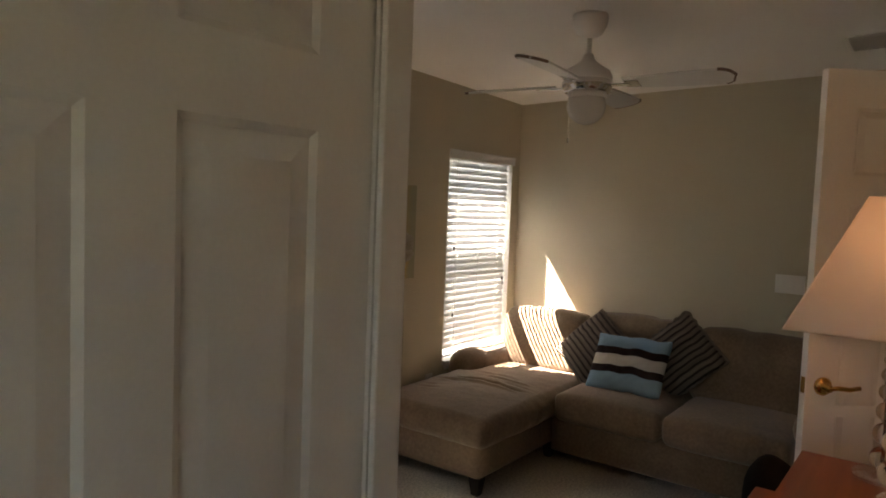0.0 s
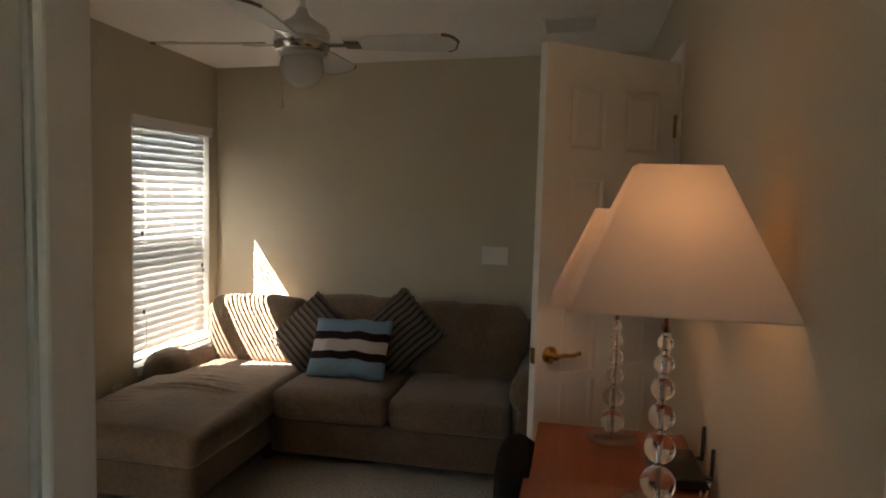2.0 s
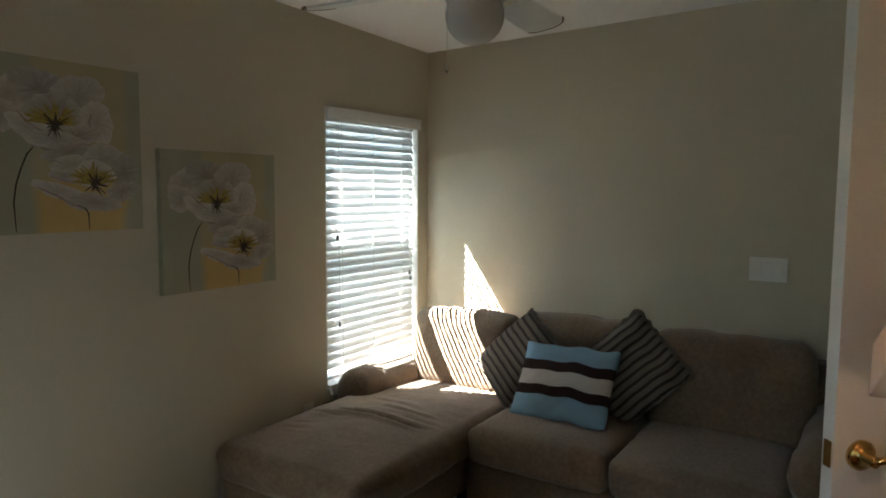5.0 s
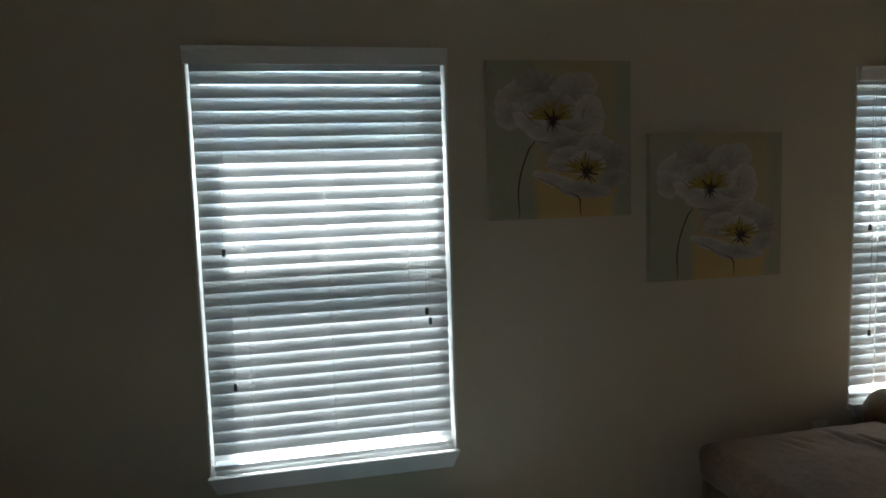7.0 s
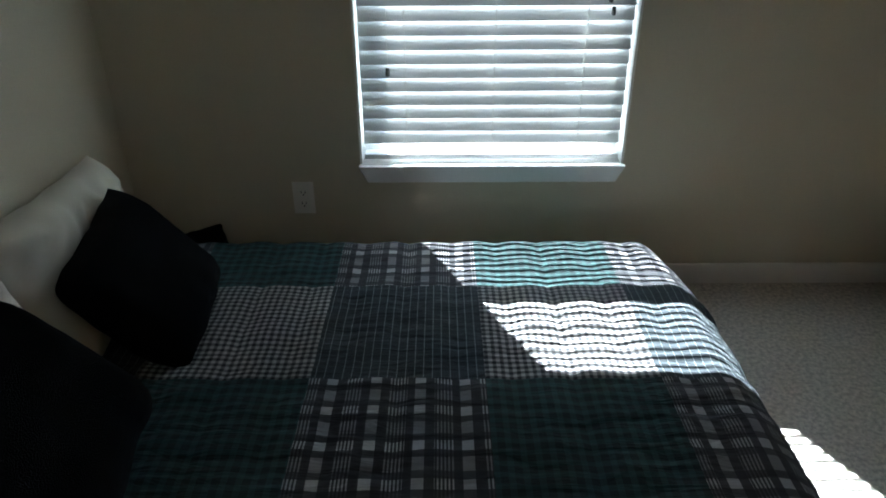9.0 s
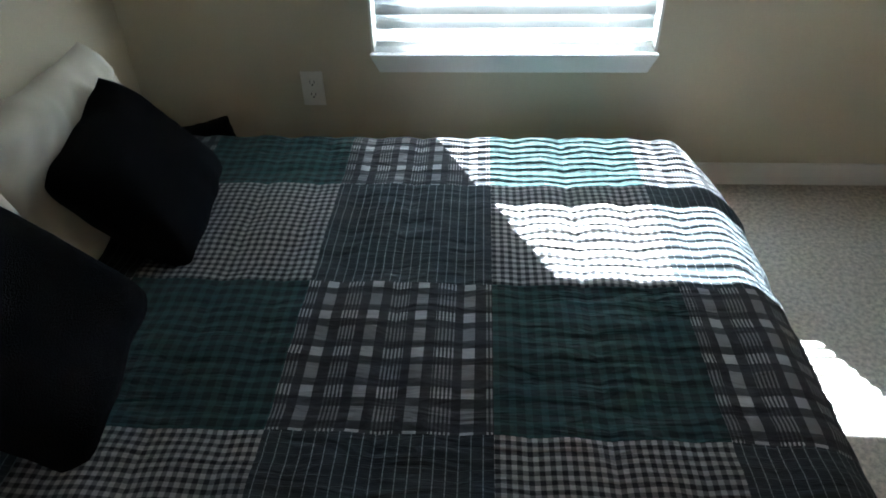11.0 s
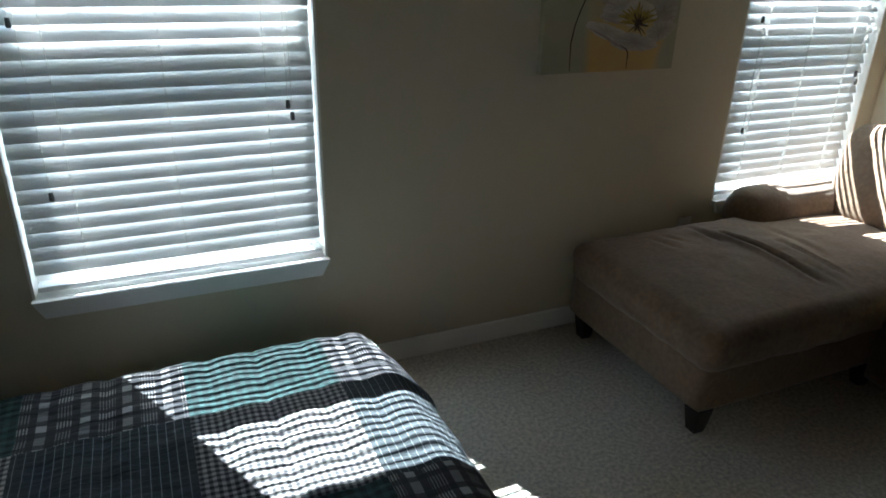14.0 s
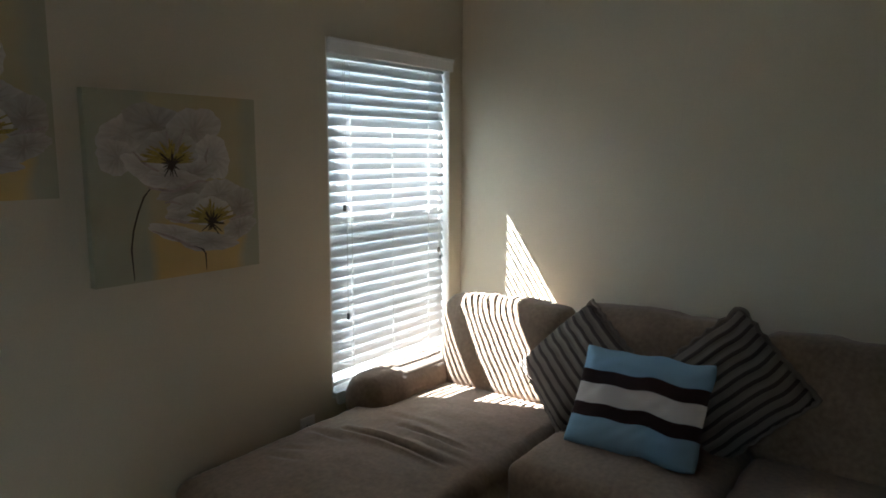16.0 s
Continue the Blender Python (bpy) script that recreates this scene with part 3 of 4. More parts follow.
# ---- six-panel doors ----
def door_leaf_mesh(w, h, st=0.115, mu=0.10, rows=((0.24, 0.60), (0.80, 0.76), (1.665, 0.235)), m=0.035, t=0.035):
    """A moulded six-panel leaf in its own place: x along the width, y its thickness, both faces panelled."""
    bm = bmesh.new()
    pw = (w - 2 * st - mu) / 2
    core = 0.006
    box(bm, 0, w, core, t - core, 0, h)
    xs = (st, st + pw + mu)
    for ya, yb in ((0, core), (t - core, t)):
        for x0, x1 in ((0, st), (st + pw, st + pw + mu), (w - st, w)):
            box(bm, x0, x1, ya, yb, 0, h, 0.0)
        z = 0
        for zz, hh in list(rows) + [(h, 0)]:
            for x0 in xs:
                box(bm, x0, x0 + pw, ya, yb, z, zz)
            z = zz + hh
        front = ya == 0
        for zz, hh in rows:
            for x0 in xs:
                # the field of the panel, raised with sloping margins
                yo, yi = (core, 0.0015) if front else (t - core, t - 0.0015)
                o = [(x0 + 0.012, zz + 0.012), (x0 + pw - 0.012, zz + 0.012), (x0 + pw - 0.012, zz + hh - 0.012), (x0 + 0.012, zz + hh - 0.012)]
                i = [(x0 + m, zz + m), (x0 + pw - m, zz + m), (x0 + pw - m, zz + hh - m), (x0 + m, zz + hh - m)]
                rim = [(x0, zz), (x0 + pw, zz), (x0 + pw, zz + hh), (x0, zz + hh)]
                ve = [bm.verts.new((p[0], 0.0 if front else t, p[1])) for p in rim]
                vo = [bm.verts.new((p[0], yo, p[1])) for p in o]
                vi = [bm.verts.new((p[0], yi, p[1])) for p in i]
                fs = [bm.faces.new((vo[k], vo[(k + 1) % 4], vi[(k + 1) % 4], vi[k])) for k in range(4)] + [bm.faces.new((ve[k], ve[(k + 1) % 4], vo[(k + 1) % 4], vo[k])) for k in range(4)] + [bm.faces.new(vi)]
                if not front:
                    for f in fs:
                        f.normal_flip()
    return bm


def lever(parent, x, z, y, out, way):
    """A round rose with a curved lever, on a leaf's own face."""
    bm = bmesh.new()
    lathe(bm, [(0, 0), (0.033, 0), (0.033, 0.006), (0.024, 0.012), (0.013, 0.016), (0.012, 0.045), (0, 0.047)], n=20)
    bmesh.ops.transform(bm, matrix=pose(x, y, z, -90 * out), verts=bm.verts)
    yy = y + 0.040 * out
    tube(bm, [(x, yy, z), (x + 0.03 * way, yy + 0.004 * out, z + 0.004), (x + 0.075 * way, yy, z - 0.002), (x + 0.115 * way, yy - 0.004 * out, z + 0.003)], 0.0085, 8)
    ob = part("door_handle", bm, BRASS, None, "polished brass lever handle", True)
    ob.parent = parent
    return ob


closet = part("door_1", door_leaf_mesh(0.814, 2.035, 0.12, 0.11, ((0.24, 0.44), (0.80, 0.812), (1.722, 0.195)), 0.05), DOORPAINT, None)
closet.location = (CX0 + 0.0005, HALL_N + 0.006, 0.012)
tagged(closet, "white six-panel closet door, shut, in the hall", "door", kind="structure")

hall_door = part("door_3", door_leaf_mesh(0.716, 2.035), DOORPAINT, None)
hall_door.location = (BX0 + 0.002, SOUTH - 0.041, 0.012)
tagged(hall_door, "white six-panel hall door, shut", "door", kind="structure")

HX, HY = DX0 + 0.012, SOUTH + 0.028
leaf_w = 0.672
leaf = part("door_2", door_leaf_mesh(leaf_w, 2.03), DOORPAINT, None)
ang = math.degrees(math.atan2(-2.285 - HY, 2.372 - HX))
leaf.matrix_world = pose(HX, HY, 0.014, 0, 0, ang)
tagged(leaf, "white six-panel door standing open by the desk", "door", kind="structure")
lever(leaf, leaf_w - 0.062, 0.912, 0.035, 1, -1)
lever(leaf, leaf_w - 0.062, 0.912, 0.0, -1, -1)
lt = part("latch_plate", boxes((leaf_w - 0.0005, leaf_w + 0.0012, 0.006, 0.029, 0.883, 0.941)), BRASS, None)
lt.parent = leaf
for z in (0.25, 1.02, 1.78):
    bm = bmesh.new()
    tube(bm, [(-0.006, 0.039, z - 0.045), (-0.006, 0.039, z + 0.045)], 0.007, 8)
    box(bm, 0.0, 0.03, 0.0352, 0.0368, z - 0.045, z + 0.045)
    hg = part("hinge", bm, BRASS, None)
    hg.parent = leaf


# ---- windows and blinds ----
def window(number):
    x0, x1, z0, z1 = WIN[number]
    root = place_empty(f"window_{number}", ((x0 + x1) / 2, 0.1, z0), "white vinyl single-hung window", "window", "", "structure")
    f = 0.04
    xr = x1 - f - 0.034
    part("window_frame", boxes((x0, x0 + f, 0.085, 0.145, z0, z1), (xr, x1, 0.085, 0.145, z0, z1), (x0 + f, xr, 0.085, 0.145, z1 - f, z1), (x0 + f, xr, 0.085, 0.145, z0, z0 + f)), VINYL, root)
    zm = 1.21
    part("meeting_rail", boxes((x0 + f, xr, 0.088, 0.135, zm - 0.03, zm + 0.05), bevel=0.003), VINYL, root)
    for za, zb, y in ((z0 + f, zm - 0.03, 0.10), (zm + 0.05, z1 - f, 0.12)):
        g = part("pane", boxes((x0 + f, xr, y, y + 0.004, za, zb)), PANE, root)
        g.visible_shadow = False
    part("insect_screen", boxes((x0 + 0.004, x1 - 0.004, 0.1462, 0.1466, z0 + 0.004, zm)), SCREEN, root, "grey insect mesh")
    bm = boxes((x0 + 0.0005, x1 - 0.0005, -0.004, 0.085, z0 - 0.03, z0))
    front = bmesh.ops.create_cube(bm, size=1, matrix=Matrix.LocRotScale(((x0 + x1) / 2, -0.0165, z0 - 0.031), None, (x1 - x0 + 0.008, 0.025, 0.062)))
    for v in front["verts"]:
        if v.co.z < z0 - 0.04:
            v.co.x += math.copysign(0.028, (x0 + x1) / 2 - v.co.x)
            v.co.y = max(v.co.y, -0.020)
    bmesh.ops.bevel(bm, geom=list({e for v in front["verts"] for e in v.link_edges}), offset=0.004, segments=2, affect="EDGES", profile=0.5)
    part("window_sill", bm, SILL, root)
    part("reveal", boxes((x0 + 0.0005, x0 + 0.008, 0.0005, 0.085, z0, z1 - 0.0005), (x1 - 0.008, x1 - 0.0005, 0.0005, 0.085, z0, z1 - 0.0005)), TRIM, root)


def blind(number):
    x0, x1, z0, z1 = WIN[number]
    x0, x1 = x0 + 0.014, x1 - 0.014
    yc = 0.036
    root = place_empty("window_blind", ((x0 + x1) / 2, yc, z1), "white two-inch slatted blind, lowered and tilted open", "blind", "blinds in the windows", "")
    part("headrail", boxes((x0, x1, yc - 0.022, yc + 0.026, z1 - 0.05, z1 - 0.004)), SLAT, root)
    bm = bmesh.new()
    box(bm, x0 - 0.012, x1 + 0.012, -0.022, -0.008, z1 - 0.062, z1 - 0.002, 0.004)
    box(bm, x0 - 0.012, x1 + 0.012, -0.027, -0.022, z1 - 0.018, z1 - 0.004, 0.002)
    part("valance", bm, VINYL, root)
    pitch, tilt, half = 0.0445, radians(67.5), 0.0245
    zb = z0 + 0.055
    n = int((z1 - 0.075 - zb) / pitch) + 1
    bm = bmesh.new()
    prof = []
    for k in range(9):
        s = -half + 2 * half * k / 8
        prof.append((s, 0.0022 * (1 - (s / half) ** 2)))
    L = x1 - x0 - 0.004
    loops = []
    for sx in (-L / 2, L / 2):
        top = [bm.verts.new((sx, s * math.cos(tilt) - c * math.sin(tilt), s * math.sin(tilt) + c * math.cos(tilt))) for s, c in prof]
        low = [bm.verts.new((sx, s * math.cos(tilt) - (c - 0.0026) * math.sin(tilt), s * math.sin(tilt) + (c - 0.0026) * math.cos(tilt))) for s, c in reversed(prof)]
        loops.append(top + low)
    k = len(loops[0])
    for i in range(k):
        bm.faces.new((loops[0][i], loops[0][(i + 1) % k], loops[1][(i + 1) % k], loops[1][i]))
    bm.faces.new(loops[0][::-1])
    bm.faces.new(loops[1])
    bmesh.ops.recalc_face_normals(bm, faces=bm.faces)
    me = bpy.data.meshes.new("slat")
    bm.to_mesh(me)
    bm.free()
    me.materials.append(SLAT)
    rnd = random.Random(number)
    for i in range(n):
        s = new("slat", me)
        s.parent = root
        s.location = (rnd.uniform(-0.001, 0.001), 0, zb + 0.03 + i * pitch - z1 + rnd.uniform(-0.001, 0.001))
        s.rotation_euler = (radians(rnd.uniform(-1.1, 1.1)), radians(rnd.uniform(-0.12, 0.12)), 0)
    part("bottom_rail", boxes((x0 + 0.002, x1 - 0.002, yc - 0.025, yc + 0.025, z0 + 0.012, z0 + 0.03), bevel=0.003), SLAT, root)
    for fx in (0.17, 0.5, 0.83):
        x = x0 + fx * (x1 - x0)
        for dy in (-0.020, 0.020):
            bm = bmesh.new()
            tube(bm, [(x, yc + dy, z0 + 0.03), (x, yc + dy, z1 - 0.05)], 0.0011, 4)
            part("ladder_cord", bm, CORD, root)
    for fx, drops in ((0.10, (0.46, 0.78)), (0.905, (0.63, 0.655))):
        for k, d in enumerate(drops):
            x = x0 + fx * (x1 - x0) - 0.006 + 0.012 * k
            zt = z1 - (z1 - z0) * d
            bm = bmesh.new()
            tube(bm, [(x, -0.004, z1 - 0.06), (x, -0.004, zt)], 0.0011, 4)
            cord = part("pull_cord", bm, CORD, root)
            bm = bmesh.new()
            lathe(bm, [(0, 0), (0.006, 0), (0.0075, -0.022), (0.005, -0.026), (0, -0.026)], (x, -0.004, zt), 8)
            part("tassel", bm, TASSEL, cord)
    return root


# pane of the added opening, invented to brighten the hall with sky light
added_hall_pane = structure("window_3", boxes((HALL_W - 0.08, HALL_W - 0.074, -2.52, -2.24, 0.9, 1.9)), PANE, "clear pane of an added window that lets daylight into the hall", "window")
added_hall_pane.visible_shadow = False
for k in (1, 2):
    window(k)
    blind(k)

# the house's eave, which shades the upper slats, and the ground outside
structure("eave", boxes((-3, 7, TH, 0.43, 2.185, 2.265)), STUCCO, "cream stucco roof eave over the windows", "eave")
structure("wall_outer", boxes((-3, WEST - 0.1, 0.02, TH, -0.3, 2.2), (EAST + 0.1, 7, 0.02, TH, -0.3, 2.2)), STUCCO, "cream stucco outer wall", "wall")
structure("roof", boxes((-3, 7, -5.5, TH + 0.25, 2.75, 2.83)), STUCCO, "flat cream house roof", "roof")
bm = bmesh.new()
vs = [bm.verts.new(p) for p in ((-400, 0.0, -0.3), (400, 0.0, -0.3), (400, 800, -0.3), (-400, 800, -0.3))]
bm.faces.new(vs)
vs = [bm.verts.new(p) for p in ((-400, -400, -0.3), (400, -400, -0.3), (400, 0.0, -0.3), (-400, 0.0, -0.3))]
bm.faces.new(vs)
structure("ground", bm, GRASS, "dry lawn outside the windows", "ground")


# ---- sectional sofa ----
CREASES = ((3.09, -0.27, 3.095, -0.74, 0.034, 0.009), (3.165, -0.50, 3.16, -0.80, 0.018, 0.008), (3.225, -0.42, 3.22, -0.74, 0.014, 0.008), (3.03, -0.16, 3.02, -0.34, 0.012, 0.012), (2.80, -0.20, 2.83, -0.34, 0.005, 0.012), (2.86, -0.18, 2.90, -0.30, 0.004, 0.010), (3.30, -0.30, 3.29, -0.60, 0.005, 0.012))
sofa = place_empty("sectional_sofa", (3.6, -1.2, 0), "brown microsuede sectional sofa with a chaise and dark feet", "sofa", "", "")
bm = bmesh.new()
cushion(bm, 2.54, 4.10, -0.815, -0.06, 0.095, 0.285, 0.02, 0.004, 10, 0.003)
part("chaise_base", bm, SOFA, sofa, "", True)
bm = bmesh.new()
cushion(bm, 3.30, 4.10, -2.12, -0.83, 0.06, 0.275, 0.02, 0.004, 10, 0.003)
part("seat_base", bm, SOFA, sofa, "", True)
bm = bmesh.new()
cushion(bm, 2.505, 3.86, -0.86, -0.075, 0.265, 0.425, 0.055, 0.03, 160, 0.009, 3.1)
# creases where the chaise cover has rucked up
for ax, ay, bx, by, deep, wide in CREASES:
    p, q = Vector((ax, ay)), Vector((bx, by))
    for v in bm.verts:
        if v.co.z > 0.40:
            w = Vector((v.co.x, v.co.y)) - p
            s = max(0.0, min(1.0, w.dot(q - p) / (q - p).length_squared))
            d = (w - s * (q - p)).length
            v.co.z += deep * math.sin(math.pi * min(1, max(0, 0.08 + 0.9 * s))) * (-math.exp(-(d / wide) ** 2) + 0.45 * math.exp(-((d - 2.6 * wide) / (1.5 * wide)) ** 2))
chaise = part("chaise_cushion", bm, SOFA, sofa, "", True)
for i, (ya, yb) in enumerate(((-1.50, -0.865), (-2.135, -1.508))):
    bm = bmesh.new()
    cushion(bm, 3.235, 3.88, ya, yb, 0.27, 0.435, 0.045, 0.022, 18, 0.007, 7.0 + i)
    part("seat_cushion", bm, SOFA, sofa, "", True)
for i, (ya, yb, zt) in enumerate(((-0.76, -0.135, 0.80), (-1.45, -0.785, 0.83), (-2.165, -1.475, 0.825))):
    bm = bmesh.new()
    cushion(bm, 3.765, 3.965, ya, yb, 0.40, zt, 0.075, 0.018, 26, 0.010, 11.0 + i, 0.22)
    for v in bm.verts:
        high = max(0.0, min(1.0, (v.co.z - 0.62) / 0.16))
        gather = 0.5 - abs(noise.noise(Vector((v.co.y * 11 + i * 3, v.co.z * 3.5, i))))
        v.co.x -= 0.020 * high * (gather - 0.35) * (1 if v.co.x < 3.99 else 0)
        v.co.z += 0.012 * high * gather
    part("back_cushion", bm, SOFA, sofa, "", True)
bm = bmesh.new()
cushion(bm, 3.99, 4.175, -2.33, -0.035, 0.06, 0.74, 0.05, 0.006, 12, 0.003)
part("back_frame", bm, SOFA, sofa, "", True)


def arm(x0, x1, yc, half, top):
    """A rolled arm: a low side with a rounded top, closed by a round front."""
    bm = bmesh.new()
    ring = []
    prof = [(-half * 0.8, 0.06), (-half * 0.8, top - half * 1.3)]
    for k in range(11):
        a = math.pi + 0.45 - (math.pi + 0.9) * k / 10
        prof.append((half * math.cos(a), top - half + half * math.sin(a)))
    prof += [(half * 0.8, top - half * 1.3), (half * 0.8, 0.06)]
    xs = [(x0, 0.45), (x0 + 0.008, 0.72), (x0 + 0.025, 0.9), (x0 + 0.05, 1.0), (x0 + 0.16, 1.02), (x0 + 0.20, 1.0), (x0 + 0.22, 0.95), (x0 + 0.4, 0.95), (x1, 0.95)]
    for x, s in xs:
        ring.append([bm.verts.new((x, yc + p * s, 0.3 + (z - 0.3) * (0.5 + 0.5 * s) + 0.006 * noise.noise(Vector((x * 8, p * 9, z * 8))))) for p, z in prof])
    for a, b in zip(ring, ring[1:]):
        for k in range(len(prof)):
            bm.faces.new((a[k], a[(k + 1) % len(prof)], b[(k + 1) % len(prof)], b[k]))
    bm.faces.new(ring[0])
    bm.faces.new(ring[-1])
    bmesh.ops.recalc_face_normals(bm, faces=bm.faces)
    return bm


part("armrest", arm(3.31, 4.15, -0.125, 0.112, 0.56), SOFA, sofa, "", True)
part("armrest", arm(3.265, 4.15, -2.235, 0.105, 0.60), SOFA, sofa, "", True)
for x, y in ((2.585, -0.775), (2.585, -0.125), (3.36, -0.79), (3.36, -2.24), (4.09, -2.24), (4.09, -0.12)):
    bm = bmesh.new()
    g = bmesh.ops.create_cube(bm, size=1, matrix=Matrix.LocRotScale((x, y, 0.05), None, (0.07, 0.07, 0.10)))
    for v in g["verts"]:
        if v.co.z < 0.05:
            v.co.x, v.co.y = x + (v.co.x - x) * 0.62, y + (v.co.y - y) * 0.62
    bmesh.ops.bevel(bm, geom=list(bm.edges), offset=0.004, segments=2, affect="EDGES")
    part("foot", bm, DARKWOOD, sofa, "dark wooden tapered foot")

pillow("throw_pillow", CORDUROY, 0.40, 0.397, 0.15, (3.752, -0.873, 0.642), (0.361, -0.643, 0.706), (-0.695, 0.327, 0.349), "brown striped corduroy throw pillow on its corner", "throw pillows on the sofa", True, CORDUROY, 0.03, 1.0)
pillow("throw_pillow", CORDUROY, 0.406, 0.377, 0.15, (3.775, -1.425, 0.664), (0.076, 0.697, 0.695), (-0.968, -0.019, 0.302), "large brown striped corduroy throw pillow on its corner", "throw pillows on the sofa", True, CORDUROY, 0.03, 2.0)
pillow("throw_pillow", STRIPES, 0.475, 0.37, 0.105, (3.588, -1.18, 0.60), (0.19, 0.0, 0.30), (-0.86, 0.04, 0.50), "pale blue chenille pillow with brown and cream bands", "throw pillows on the sofa", False, None, 0.045, 3.0, 0.008)


# ---- bed ----
bed = place_empty("bed", (0.75, -0.88, 0), "low full-size mattress bed along the window wall", "bed", "", "")
bm = bmesh.new()
cushion(bm, WEST + 0.03, 1.66, -1.56, -0.185, 0.03, 0.262, 0.05, 0.004, 10, 0.002)
part("mattress", bm, MATTRESS, bed, "", True)
part("platform", boxes((WEST + 0.06, 1.62, -1.53, -0.21, 0.0, 0.035)), DARKWOOD, bed)

quilt = place_empty("quilt", (0.75, -0.88, 0.27), "dark green, black and grey plaid patchwork quilt", "quilt", "", "")
BED_TOP = 0.285


def hang(s, edge, turn=0.17, steep=radians(66)):
    """Where a cloth goes past an edge: the way out and the drop after a length s."""
    if s <= edge:
        return s, 0.0
    out, drop, left, step = edge, 0.0, s - edge, 0.01
    while left > 1e-6:
        d = min(step, left)
        done = s - edge - left
        a = min(1.0, done / turn) * steep
        out += d * math.cos(a)
        drop += d * math.sin(a)
        left -= d
    return out, drop


def cloth(u, v):
    """The quilt's surface: u from the head down the bed, v from the window side outwards."""
    x, dx = hang(u, 1.59 - 0.13 * max(0.0, 1 - v / 0.5) ** 1.5, 0.18, radians(87))
    far, near = 0.245, 1.50
    if v < far:
        o, dv = hang(far - v, 0.0, 0.12, radians(72))
        y = -(far - o)
    else:
        o, dv = hang(v, near, 0.17, radians(78))
        y = -o
    drop = math.sqrt(dx * dx + dv * dv)
    puff = abs(math.sin(math.pi * u / 0.139)) ** 0.5 * abs(math.sin(math.pi * v / 0.4175)) ** 0.35 * 0.010
    ruck = noise.noise(Vector((u * 6, v * 16, 0.3))) * 0.006 + noise.noise(Vector((u * 22, v * 30, 4))) * 0.003 + noise.noise(Vector((u * 48, v * 34, 9))) * 0.0022
    z = BED_TOP + puff - 0.006 + ruck - drop
    bulge = min(1, drop / 0.1) * (puff + ruck)
    return Vector((x + (bulge if dx > 0 else 0), y - (bulge if v > near else 0), max(0.012, z)))


us = [-0.02, 0.2065, 0.624, 1.0415, 1.459, 1.90]
vsr = [0.03, 0.4825, 0.90, 1.3175, 1.70]
for ci in range(len(us) - 1):
    for ri in range(len(vsr) - 1):
        u0, u1 = us[ci], us[ci + 1]
        v0, v1 = vsr[ri], vsr[ri + 1]
        bm = bmesh.new()
        uv = bm.loops.layers.uv.new("UVMap")
        nu, nv = max(4, int((u1 - u0) / 0.02)), max(3, int((v1 - v0) / 0.02))
        g = [[(bm.verts.new(cloth(u0 + (u1 - u0) * i / nu, v0 + (v1 - v0) * j / nv)), (u0 + (u1 - u0) * i / nu + 1, v0 + (v1 - v0) * j / nv + 1)) for j in range(nv + 1)] for i in range(nu + 1)]
        for i in range(nu):
            for j in range(nv):
                c = (g[i][j], g[i][j + 1], g[i + 1][j + 1], g[i + 1][j])
                f = bm.faces.new([q[0] for q in c])
                for lp, q in zip(f.loops, c):
                    lp[uv].uv = q[1]
        bmesh.ops.recalc_face_normals(bm, faces=bm.faces)
        part("quilt_patch", bm, QUILT[((ci + 1) % 2, ri % 2)], quilt, "", True)

pillow("bed_pillow", LINEN, 0.58, 0.41, 0.21, (0.0, -0.655, 0.455), (-0.32, 0.0, 0.94), (0.94, -0.05, 0.32), "cream cotton bed pillow leaning on the wall", "bed pillows", False, None, 0.06, 5.0, 0.026)
pillow("bed_pillow", LINEN, 0.62, 0.41, 0.21, (0.0, -1.22, 0.455), (-0.32, 0.0, 0.94), (0.94, 0.0, 0.32), "cream cotton bed pillow leaning on the wall", "bed pillows", False, None, 0.06, 6.0, 0.026)
pillow("plush_pillow", BLACKFUR, 0.38, 0.38, 0.19, (0.195, -0.70, 0.44), (-0.55, -0.20, 0.80), (0.83, -0.08, 0.55), "black plush square pillow against the bed pillows", "plush pillows on the bed", False, None, 0.025, 7.0)
pillow("plush_pillow", BLACKFUR, 0.41, 0.40, 0.19, (0.20, -1.25, 0.45), (-0.55, -0.20, 0.80), (0.83, -0.08, 0.55), "black plush square pillow against the bed pillows", "plush pillows on the bed", False, None, 0.025, 8.0)
pillow("plush_pillow", BLACKFUR, 0.20, 0.13, 0.06, (0.118, -0.13, 0.226), (-0.25, 0.10, 0.97), (0.02, -1.0, 0.15), "black plush pillow tucked beside the wall", "plush pillows on the bed", False, None, 0.05, 9.0)


